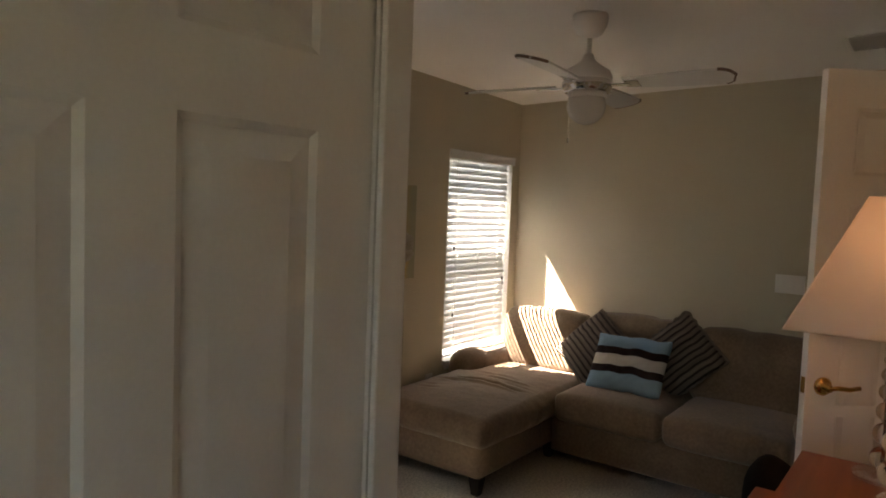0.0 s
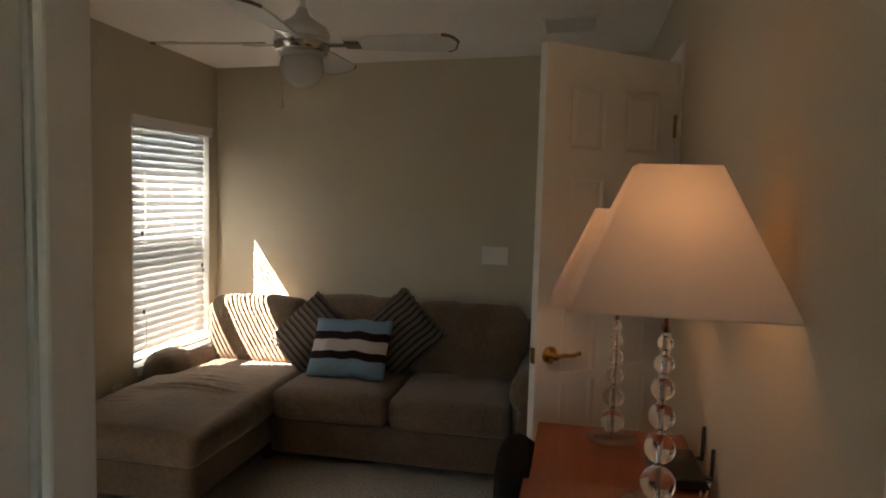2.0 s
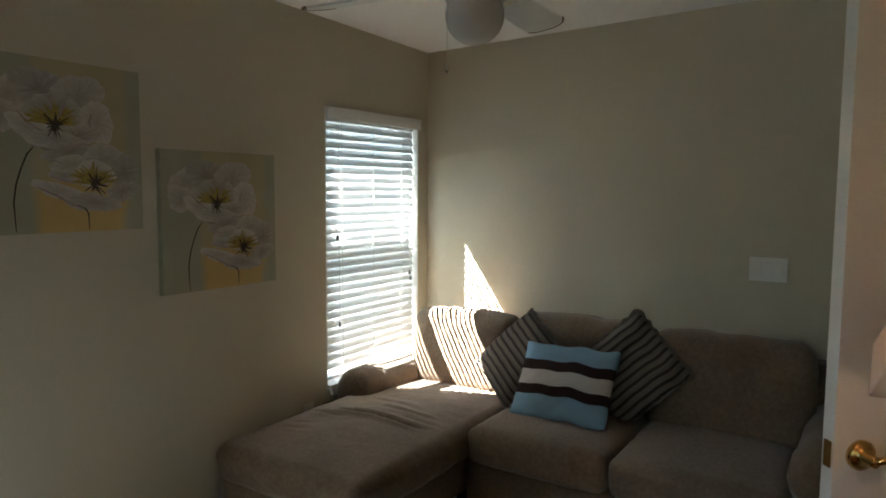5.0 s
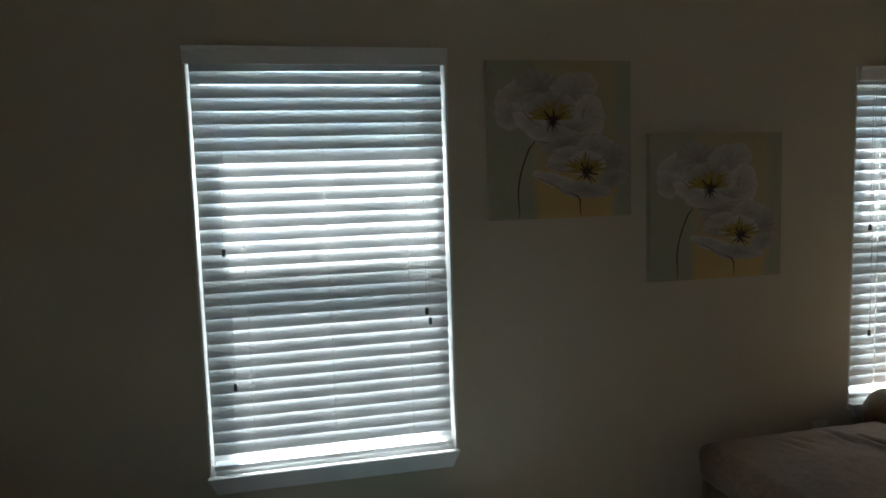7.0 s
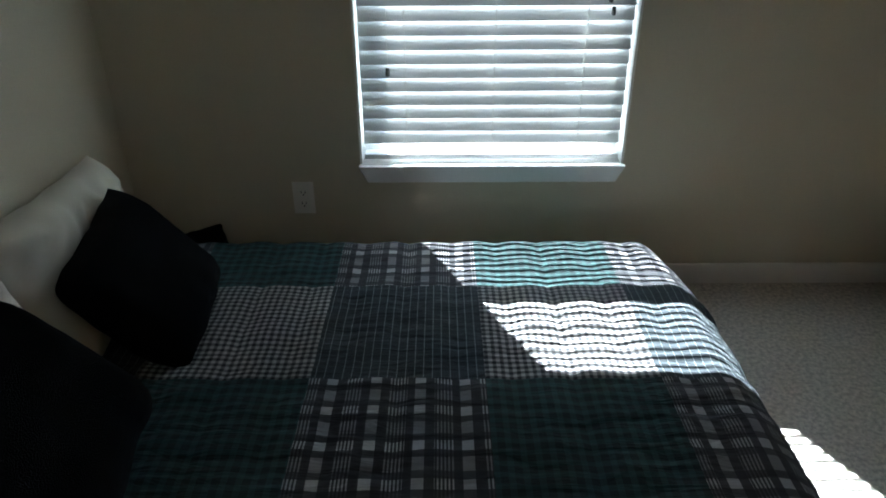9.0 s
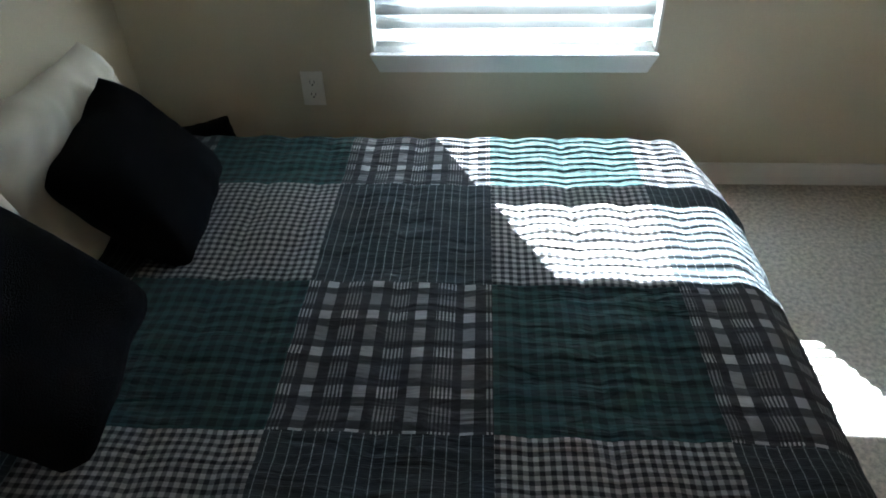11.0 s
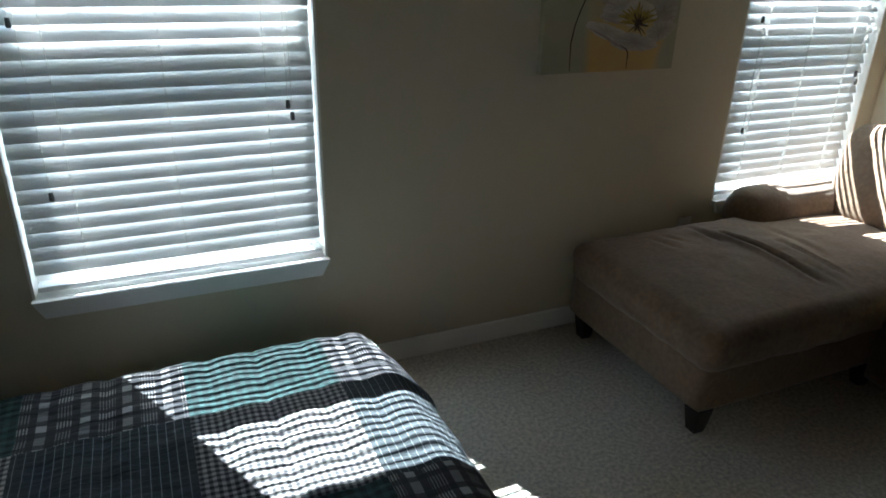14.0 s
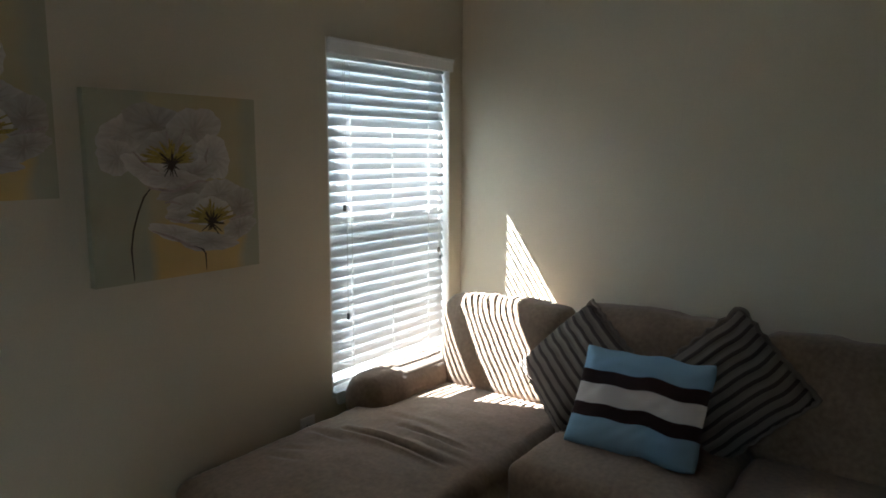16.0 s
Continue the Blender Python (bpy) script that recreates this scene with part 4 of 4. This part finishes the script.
# ---- paintings ----
def petal(bm, uv, cu, cv, ru, rv, turn, seed, depth, spot, n=34):
    """One broad painted petal with a ruffled rim, kept inside the canvas; its cloth coordinates run from the middle out and round."""
    rnd = random.Random(seed)
    a0, a1, a2 = (rnd.uniform(0, 6.28) for _ in range(3))
    depth[0] -= 0.00012
    ct, st = math.cos(radians(turn)), math.sin(radians(turn))

    def spot_of(r, ang):
        rim = 1 + 0.07 * math.sin(3 * ang + a0) + 0.045 * math.sin(7 * ang + a1) + 0.03 * math.sin(13 * ang + a2)
        x, z = ru * r * rim * math.cos(ang), rv * r * rim * math.sin(ang)
        u, v = cu + x * ct - z * st, cv + x * st + z * ct
        return spot[0] + min(0.995, max(0.005, u)) * spot[2], spot[1] + min(0.995, max(0.005, v)) * spot[3]

    rings = []
    for r in (0.0, 0.4, 0.75, 1.0):
        row = []
        for k in range(n):
            x, z = spot_of(r, 2 * math.pi * k / n)
            row.append((bm.verts.new((x, depth[0], z)), (r, k / n)))
        rings.append(row)
    for p, q in zip(rings, rings[1:]):
        for k in range(n):
            c = (p[k], q[k], q[(k + 1) % n], p[(k + 1) % n])
            f = bm.faces.new([w[0] for w in c])
            for lp, w in zip(f.loops, c):
                lp[uv].uv = (w[1][0], seed + (w[1][1] if w[1][1] > 0 or k < n - 1 else 1.0))
    return bm


def stroke(bm, pts, w, y):
    """A flat raised brush stroke along points (x, z)."""
    prev = None
    for i, (x, z) in enumerate(pts):
        a = Vector(pts[min(i + 1, len(pts) - 1)]) - Vector(pts[max(i - 1, 0)])
        nrm = Vector((-a.y, a.x)).normalized() * w * (0.5 if i in (0, len(pts) - 1) else 1)
        pair = (bm.verts.new((x + nrm.x, y, z + nrm.y)), bm.verts.new((x - nrm.x, y, z - nrm.y)))
        if prev:
            bm.faces.new((prev[0], prev[1], pair[1], pair[0]))
        prev = pair


def painting(x0, x1, z0, z1):
    yb, yf = -0.004, -0.034
    root = place_empty("canvas_painting", ((x0 + x1) / 2, 0, z0), "unframed canvas painting of two white poppies on sage and ochre", "painting", "paintings on the window wall", "")
    bm = boxes((x0, x1, yf, yb, z0, z1))
    uv = bm.loops.layers.uv.new("UVMap")
    for f in bm.faces:
        for lp in f.loops:
            c = lp.vert.co
            lp[uv].uv = ((c.x - x0) / (x1 - x0), (c.z - z0) / (z1 - z0))
    part("canvas", bm, CANVAS, root)
    w, h = x1 - x0, z1 - z0
    X, Z = lambda s: x0 + s * w, lambda s: z0 + s * h
    y = yf - 0.0006
    spot, depth = (x0, z0, w, h), [y]
    upper = ((0.20, 0.78, 0.15, 0.10, 20), (0.15, 0.66, 0.11, 0.09, -10), (0.37, 0.82, 0.18, 0.12, -15), (0.59, 0.80, 0.17, 0.13, 25), (0.70, 0.66, 0.13, 0.11, -60), (0.44, 0.70, 0.17, 0.11, 0),
             (0.31, 0.59, 0.15, 0.07, -28), (0.57, 0.565, 0.15, 0.065, 14), (0.45, 0.545, 0.16, 0.055, -6), (0.52, 0.475, 0.17, 0.045, 8))
    lower = ((0.53, 0.40, 0.13, 0.055, 10), (0.73, 0.44, 0.14, 0.09, 15), (0.87, 0.36, 0.11, 0.12, -20), (0.49, 0.335, 0.10, 0.035, 0), (0.68, 0.35, 0.13, 0.08, 0),
             (0.86, 0.24, 0.12, 0.06, 18), (0.45, 0.245, 0.16, 0.045, -16), (0.66, 0.175, 0.18, 0.055, -6))
    for k, (name, petals) in enumerate((("upper_flower", upper), ("lower_flower", lower))):
        bm = bmesh.new()
        uv = bm.loops.layers.uv.new("UVMap")
        for q, row in enumerate(petals):
            petal(bm, uv, *row, 40 * k + q, depth, spot)
        part(name, bm, PETAL, root, "white painted poppy")
    y2 = depth[0] - 0.0006
    for s, (cx, cz) in enumerate(((0.44, 0.625), (0.67, 0.285))):
        bm, rnd = bmesh.new(), random.Random(s)
        for k in range(60):
            a = rnd.uniform(0.1, math.pi - 0.1)
            r = rnd.uniform(0.08, 0.185)
            stroke(bm, [(X(cx), Z(cz)), (X(cx + r * math.cos(a) * 0.6), Z(cz + r * 0.55 * math.sin(a))), (X(cx + r * math.cos(a)), Z(cz + r * math.sin(a) * 0.75))], 0.0034, y2 - 0.00004 * k)
        part("flower_centre", bm, OCHRE, root)
        bm = bmesh.new()
        for k in range(44):
            a = rnd.uniform(0, 2 * math.pi)
            r = rnd.uniform(0.01, 0.10)
            stroke(bm, [(X(cx), Z(cz)), (X(cx + 0.5 * r * math.cos(a)), Z(cz + 0.4 * r * math.sin(a))), (X(cx + r * math.cos(a)), Z(cz + r * 0.8 * math.sin(a)))], 0.0024, y2 - 0.0026 - 0.00004 * k)
        part("flower_eye", bm, UMBER, root)
    for stem in (((0.32, 0.50), (0.275, 0.45), (0.24, 0.37), (0.21, 0.28), (0.193, 0.18), (0.20, 0.015)), ((0.56, 0.16), (0.61, 0.135), (0.626, 0.11), (0.628, 0.015))):
        bm = bmesh.new()
        stroke(bm, [(X(a), Z(b)) for a, b in stem], 0.0028, y2)
        part("stem", bm, UMBER, root)
    for pts in (((0.30, 0.50), (0.38, 0.485), (0.45, 0.475), (0.53, 0.50), (0.60, 0.525), (0.66, 0.52)), ((0.39, 0.415), (0.43, 0.42), (0.49, 0.40)), ((0.23, 0.69), (0.28, 0.635), (0.33, 0.60), (0.37, 0.585)),
                ((0.40, 0.33), (0.45, 0.315), (0.50, 0.30), (0.58, 0.29)), ((0.655, 0.62), (0.65, 0.66), (0.67, 0.71)), ((0.42, 0.80), (0.43, 0.74), (0.435, 0.68)), ((0.53, 0.82), (0.50, 0.75), (0.475, 0.68)),
                ((0.31, 0.27), (0.42, 0.225), (0.52, 0.17), (0.60, 0.135)), ((0.80, 0.29), (0.88, 0.31), (0.96, 0.33))):
        bm = bmesh.new()
        stroke(bm, [(X(a), Z(b)) for a, b in pts], 0.0042, y2 - 0.001)
        part("petal_fold", bm, PETALSHADE, root)
    return root


painting(1.695, 2.255, 1.329, 1.905)
painting(2.335, 2.914, 1.062, 1.633)


# ---- wall plates ----
def outlet(x, z, label="white duplex wall outlet with its plate"):
    root = place_empty("wall_outlet", (x, 0, z), label, "outlet", "outlets on the window wall", "")
    part("plate", boxes((x - 0.037, x + 0.037, -0.007, -0.001, z - 0.06, z + 0.06), bevel=0.003), PLASTIC, root)
    for dz in (-0.021, 0.021):
        s = part("socket", boxes((x - 0.017, x + 0.017, -0.0085, -0.007, z + dz - 0.014, z + dz + 0.014), bevel=0.001), PLASTIC, root)
        part("slots", boxes((x - 0.008, x - 0.0055, -0.0092, -0.0085, z + dz - 0.002, z + dz + 0.008), (x + 0.0055, x + 0.008, -0.0092, -0.0085, z + dz - 0.002, z + dz + 0.008),
                            (x - 0.0025, x + 0.0025, -0.0092, -0.0085, z + dz - 0.010, z + dz - 0.005)), DARKSLOT, s)


outlet(0.459, 0.352)
outlet(3.145, 0.352)
sw = place_empty("light_switch", (EAST, -1.928, 1.12), "white three-gang rocker light switch", "light switch", "", "")
part("plate", boxes((EAST - 0.007, EAST - 0.001, -2.011, -1.846, 1.063, 1.177), bevel=0.003), PLASTIC, sw)
for k in (-1, 0, 1):
    y = -1.928 + 0.046 * k
    part("rocker", boxes((EAST - 0.0115, EAST - 0.007, y - 0.0165, y + 0.0165, 1.087, 1.153), bevel=0.002), PLASTIC, sw)


# ---- ceiling fan and vent ----
FX, FY = 2.475, -1.342
FZ = ceil_at(FX, FY)
fan = place_empty("ceiling_fan", (FX, FY, FZ), "white four-blade ceiling fan with a chrome band and opal globe", "ceiling fan", "", "")
bm = bmesh.new()
lathe(bm, [(0, 0.004), (0.076, 0.004), (0.079, -0.012), (0.075, -0.045), (0.056, -0.08), (0.024, -0.10), (0, -0.102)], (FX, FY, FZ), 28)
part("canopy", bm, FANWHITE, fan, "", True)
bm = bmesh.new()
tube(bm, [(FX, FY, FZ - 0.08), (FX, FY, 2.20)], 0.0125, 12)
part("downrod", bm, FANWHITE, fan, "", True)
bm = bmesh.new()
lathe(bm, [(0, 2.215), (0.02, 2.213), (0.03, 2.185), (0.055, 2.165), (0.095, 2.14), (0.108, 2.115), (0.108, 2.095), (0, 2.095)], (FX, FY, 0), 32)
part("motor_housing", bm, FANWHITE, fan, "", True)
bm = bmesh.new()
lathe(bm, [(0, 2.0945), (0.106, 2.0945), (0.111, 2.085), (0.110, 2.066), (0.104, 2.048), (0.096, 2.042), (0, 2.042)], (FX, FY, 0), 32)
part("band", bm, CHROME, fan, "chrome band", True)
bm = bmesh.new()
lathe(bm, [(0, 2.0415), (0.085, 2.0415), (0.088, 2.032), (0.084, 2.02), (0, 2.02)], (FX, FY, 0), 28)
part("light_collar", bm, FANWHITE, fan, "", True)
bm = bmesh.new()
lathe(bm, [(0.0, 2.0195), (0.080, 2.0195)] + [(0.086 * math.cos(a), 1.985 + 0.083 * math.sin(a)) for a in [0.35 - (0.35 + math.pi / 2) * k / 10 for k in range(10)]] + [(0, 1.902)], (FX, FY, 0), 28)
part("globe", bm, OPAL, fan, "opal glass globe", True)
for k in range(4):
    a = -86 + 90 * k
    bm = bmesh.new()
    n = 30
    out = []
    for i in range(n + 1):
        s = i / n
        x = 0.17 + 0.45 * s
        hw = 0.048 + 0.022 * math.sin(math.pi * min(1, s * 1.15) * 0.5)
        if s > 0.86:
            hw *= math.sqrt(max(0.0, 1 - ((s - 0.86) / 0.142) ** 2))
        out.append((x, hw))
    for z0, z1 in ((-0.004, 0.004),):
        top = [[bm.verts.new((x, sg * hw, z1)) for sg in (-1, 1)] for x, hw in out]
        low = [[bm.verts.new((x, sg * hw, z0)) for sg in (-1, 1)] for x, hw in out]
        for i in range(n):
            bm.faces.new((top[i][0], top[i + 1][0], top[i + 1][1], top[i][1]))
            bm.faces.new((low[i][1], low[i + 1][1], low[i + 1][0], low[i][0]))
            bm.faces.new((low[i][0], low[i + 1][0], top[i + 1][0], top[i][0]))
            bm.faces.new((top[i][1], top[i + 1][1], low[i + 1][1], low[i][1]))
    bl = part("blade", bm, BLADE, None)
    bl.parent = fan
    bl.matrix_basis = pose(0, 0, 2.078 - FZ, 0, 0, a) @ pose(0, 0, 0, -13, 0, 0)
    bm = bmesh.new()
    box(bm, 0.10, 0.20, -0.014, 0.014, -0.012, -0.005, 0.003)
    box(bm, 0.175, 0.235, -0.034, 0.034, -0.010, -0.005, 0.003)
    ir = part("blade_iron", bm, CHROME, None)
    ir.parent = bl
    bm = bmesh.new()
    tube(bm, [(x, -hw * 1.0, 0) for x, hw in out[-5:]] + [(x, hw, 0) for x, hw in out[:-1][-3:][::-1]], 0.0062, 6)
    eg = part("blade_tip_edge", bm, BLADEEDGE, None, "brown blade tip edge")
    eg.parent = bl
bm = bmesh.new()
tube(bm, [(FX - 0.085, FY + 0.04, 2.04), (FX - 0.086, FY + 0.04, 1.84)], 0.0013, 5)
lathe(bm, [(0, 0), (0.005, -0.004), (0.006, -0.02), (0, -0.028)], (FX - 0.086, FY + 0.04, 1.84), 8)
part("pull_chain", bm, CHROME, fan)

vx0, vx1, vy0, vy1 = 3.385, 3.68, -2.505, -2.212
vz = ceil_at(3.53, -2.36)
slope = (CEIL_S - CEIL_N) / SOUTH
vent = place_empty("ceiling_vent", (3.53, -2.36, vz), "white louvred ceiling air vent", "vent", "", "")


def sloped(bm):
    for v in bm.verts:
        v.co.z += slope * (v.co.y + 2.36) - 0.022 * (v.co.x - 3.53)
    return bm


part("frame", sloped(boxes((vx0, vx1, vy0, vy0 + 0.022, vz - 0.008, vz), (vx0, vx1, vy1 - 0.022, vy1, vz - 0.008, vz), (vx0, vx0 + 0.022, vy0 + 0.022, vy1 - 0.022, vz - 0.008, vz), (vx1 - 0.022, vx1, vy0 + 0.022, vy1 - 0.022, vz - 0.008, vz))), TRIM, vent)
part("backing", sloped(boxes((vx0 + 0.02, vx1 - 0.02, vy0 + 0.02, vy1 - 0.02, vz - 0.002, vz - 0.0005))), VENTGREY, vent)
for k in range(10):
    x = vx0 + 0.036 + k * 0.026
    bm = boxes((x - 0.008, x + 0.008, vy0 + 0.022, vy1 - 0.022, vz - 0.0075, vz - 0.006))
    for v in bm.verts:
        v.co.z += (v.co.x - x) * 0.3
    part("slat", sloped(bm), TRIM, vent)


# ---- desk corner ----
desk = place_empty("desk", (1.83, -2.57, 0), "reddish wooden writing desk against the wall", "desk", "", "")
part("desktop", boxes((1.462, 2.16, -2.80, -2.335, 0.722, 0.75), bevel=0.004), WOOD, desk)
part("side_panel", boxes((1.472, 1.497, -2.79, -2.36, 0, 0.722)), WOOD, desk)
part("side_panel", boxes((2.125, 2.15, -2.79, -2.36, 0, 0.722)), WOOD, desk)
part("back_panel", boxes((1.497, 2.125, -2.79, -2.772, 0.32, 0.722)), WOOD, desk)
chest = place_empty("chest_of_drawers", (1.28, -2.57, 0), "reddish wooden chest of drawers beside the desk", "chest", "", "")
part("body", boxes((1.12, 1.445, -2.80, -2.36, 0.0, 0.825)), WOOD, chest)
part("top", boxes((1.105, 1.455, -2.805, -2.335, 0.825, 0.85), bevel=0.004), WOOD, chest)
for k in range(4):
    d = part("drawer_front", boxes((1.13, 1.435, -2.36, -2.344, 0.04 + k * 0.196, 0.226 + k * 0.196), bevel=0.003), WOOD, chest)
    bm = bmesh.new()
    lathe(bm, [(0, 0), (0.006, 0), (0.006, 0.012), (0.014, 0.02), (0.012, 0.028), (0, 0.03)], n=14)
    bmesh.ops.transform(bm, matrix=pose(1.2825, -2.344, 0.135 + k * 0.196, -90), verts=bm.verts)
    part("knob", bm, BRASS, d)


def table_lamp(at):
    x, y, z = at
    root = place_empty("table_lamp", at, "lit table lamp of stacked crystal balls with a square cream shade", "lamp", "crystal ball lamps", "")
    bm = bmesh.new()
    lathe(bm, [(0, 0.001), (0.074, 0.001), (0.078, 0.006), (0.078, 0.014), (0.070, 0.020), (0.016, 0.024), (0, 0.024)], at, 32)
    part("base", bm, FOOTGLASS, root, "clear glass disc foot", True)
    bm = bmesh.new()
    tube(bm, [(x, y, z + 0.024), (x, y, z + 0.46)], 0.004, 8)
    part("rod", bm, CHROME, root)
    zz = z + 0.026
    for r in (0.0365, 0.0325, 0.028, 0.0245, 0.021, 0.0165):
        bm = bmesh.new()
        bmesh.ops.create_uvsphere(bm, u_segments=24, v_segments=14, radius=r, matrix=Matrix.Translation((x, y, zz + r)))
        part("crystal_ball", bm, CRYSTAL, root, "", True)
        zz += 2 * r
        bm = bmesh.new()
        lathe(bm, [(0, -0.001), (0.009, 0), (0.0105, 0.004), (0.009, 0.008), (0, 0.009)], (x, y, zz - 0.001), 14)
        part("collar", bm, CRYSTAL, root, "", True)
        zz += 0.0065
    bm = bmesh.new()
    lathe(bm, [(0, 0), (0.010, 0), (0.010, 0.05), (0.014, 0.055), (0.014, 0.095), (0, 0.095)], (x, y, zz), 14)
    part("socket", bm, CHROME, root, "", True)
    bm = bmesh.new()
    bottom, top, zb, zt = 0.201, 0.078, z + 0.445, z + 0.72
    cor = ((-1, -1), (1, -1), (1, 1), (-1, 1))
    o = [bm.verts.new((x + s * bottom, y + q * bottom, zb)) for s, q in cor] + [bm.verts.new((x + s * top, y + q * top, zt)) for s, q in cor]
    for k in range(4):
        bm.faces.new((o[k], o[(k + 1) % 4], o[4 + (k + 1) % 4], o[4 + k]))
    bmesh.ops.bevel(bm, geom=[e for e in bm.edges if abs(e.verts[0].co.z - e.verts[1].co.z) > 0.1], offset=0.004, segments=2, affect="EDGES", profile=0.5)
    part("shade", bm, SHADE, root, "square cream fabric shade", True).data.shade_flat()
    bm = bmesh.new()
    ring = [(x + s * bottom * 0.985, y + q * bottom * 0.985, zb + 0.002) for s, q in cor]
    tube(bm, ring + ring[:1], 0.0028, 5)
    part("shade_hem", bm, SHADE, root)
    bm = bmesh.new()
    lathe(bm, [(0, 0.02), (0.012, 0.0), (0.03, -0.04), (0.026, -0.065), (0.013, -0.09), (0.013, -0.11), (0, -0.11)], (x, y, z + 0.64), 16)
    b = part("bulb", bm, OPAL, root, "", True)
    b.visible_shadow = False
    return root


def bulb_light(at, watts):
    l = new("bulb_light", bpy.data.lights.new("bulb_light", "POINT"))
    l.data.energy, l.data.color, l.data.shadow_soft_size = watts, (1.0, 0.54, 0.26), 0.03
    l.location = at
    return l


LAMP_A, LAMP_B = (1.345, -2.622, 0.851), (2.04, -2.567, 0.751)
lamp = table_lamp(LAMP_A)
copy_thing(lamp, Matrix.Translation(LAMP_B))
bulb_light((LAMP_A[0], LAMP_A[1], LAMP_A[2] + 0.60), 0.032)
bulb_light((LAMP_B[0], LAMP_B[1], LAMP_B[2] + 0.60), 0.032)

router = place_empty("router", (1.82, -2.735, 0.75), "black wireless router with two stub antennas on the desk", "router", "", "")
bm = boxes((1.70, 1.93, -2.80, -2.655, 0.757, 0.785), bevel=0.006)
for v in bm.verts:
    if v.co.z > 0.772:
        v.co.y += 0.010 if v.co.y < -2.72 else -0.014
part("body", bm, BLACKPLASTIC, router)
part("foot", boxes((1.715, 1.915, -2.79, -2.667, 0.7503, 0.757)), BLACKPLASTIC, router)
for x, z in ((1.90, 0.865), (1.76, 0.85)):
    bm = bmesh.new()
    tube(bm, [(x, -2.811, 0.766), (x, -2.811, 0.79), (x, -2.812, z)], 0.0055, 8)
    tube(bm, [(x, -2.811, 0.772), (x, -2.795, 0.772)], 0.006, 8)
    part("antenna", bm, BLACKPLASTIC, router, "", True)
for k, (dx, dy) in enumerate(((0.0, 0.0), (-0.012, -0.012))):
    cable = bmesh.new()
    tube(cable, [(1.74 + dx, -2.79 + dy, 0.770), (1.70 + dx, -2.775 + dy, 0.757), (1.65, -2.765 + dy, 0.755), (1.61, -2.775 + dy, 0.755), (1.575, -2.80, 0.757), (1.56, -2.811, 0.74 - 0.01 * k)], 0.0032, 6)
    part("cable", cable, CORD, router, "", True)

chair = place_empty("desk_chair", (1.87, -2.46, 0), "black leather swivel desk chair pushed up to the desk", "chair", "", "")
bm = bmesh.new()
cushion(bm, 1.66, 2.08, -2.66, -2.29, 0.42, 0.49, 0.03, 0.012, 10, 0.002)
part("seat", bm, LEATHER, chair, "", True)
bm = bmesh.new()
cushion(bm, 1.69, 2.05, -2.325, -2.235, 0.50, 0.775, 0.044, 0.02, 14, 0.002)
for v in bm.verts:
    side = (v.co.x - 1.87) / 0.18
    v.co.z -= 0.055 * side * side * max(0.0, (v.co.z - 0.60) / 0.17)
    v.co.y -= 0.03 * side * side
part("backrest", bm, LEATHER, chair, "", True)
bm = bmesh.new()
tube(bm, [(1.87, -2.36, 0.415), (1.87, -2.25, 0.425), (1.87, -2.215, 0.47), (1.87, -2.24, 0.60)], 0.014, 8)
part("back_post", bm, BLACKPLASTIC, chair, "", True)
bm = bmesh.new()
tube(bm, [(1.87, -2.46, 0.09), (1.87, -2.46, 0.43)], 0.025, 10)
part("gas_post", bm, BLACKPLASTIC, chair, "", True)
for k in range(5):
    a = 2 * math.pi * k / 5 + 0.3
    ex, ey = 1.87 + 0.24 * math.cos(a), -2.46 + 0.24 * math.sin(a)
    bm = bmesh.new()
    tube(bm, [(1.87, -2.46, 0.10), (ex, ey, 0.065)], 0.016, 8)
    leg = part("leg", bm, BLACKPLASTIC, chair, "", True)
    bm = bmesh.new()
    lathe(bm, [(0, -0.011), (0.026, -0.011), (0.027, 0.0), (0.026, 0.011), (0, 0.011)], n=14)
    bmesh.ops.transform(bm, matrix=pose(ex, ey, 0.027, 90, 0, math.degrees(a)), verts=bm.verts)
    part("caster", bm, BLACKPLASTIC, leg, "", True)
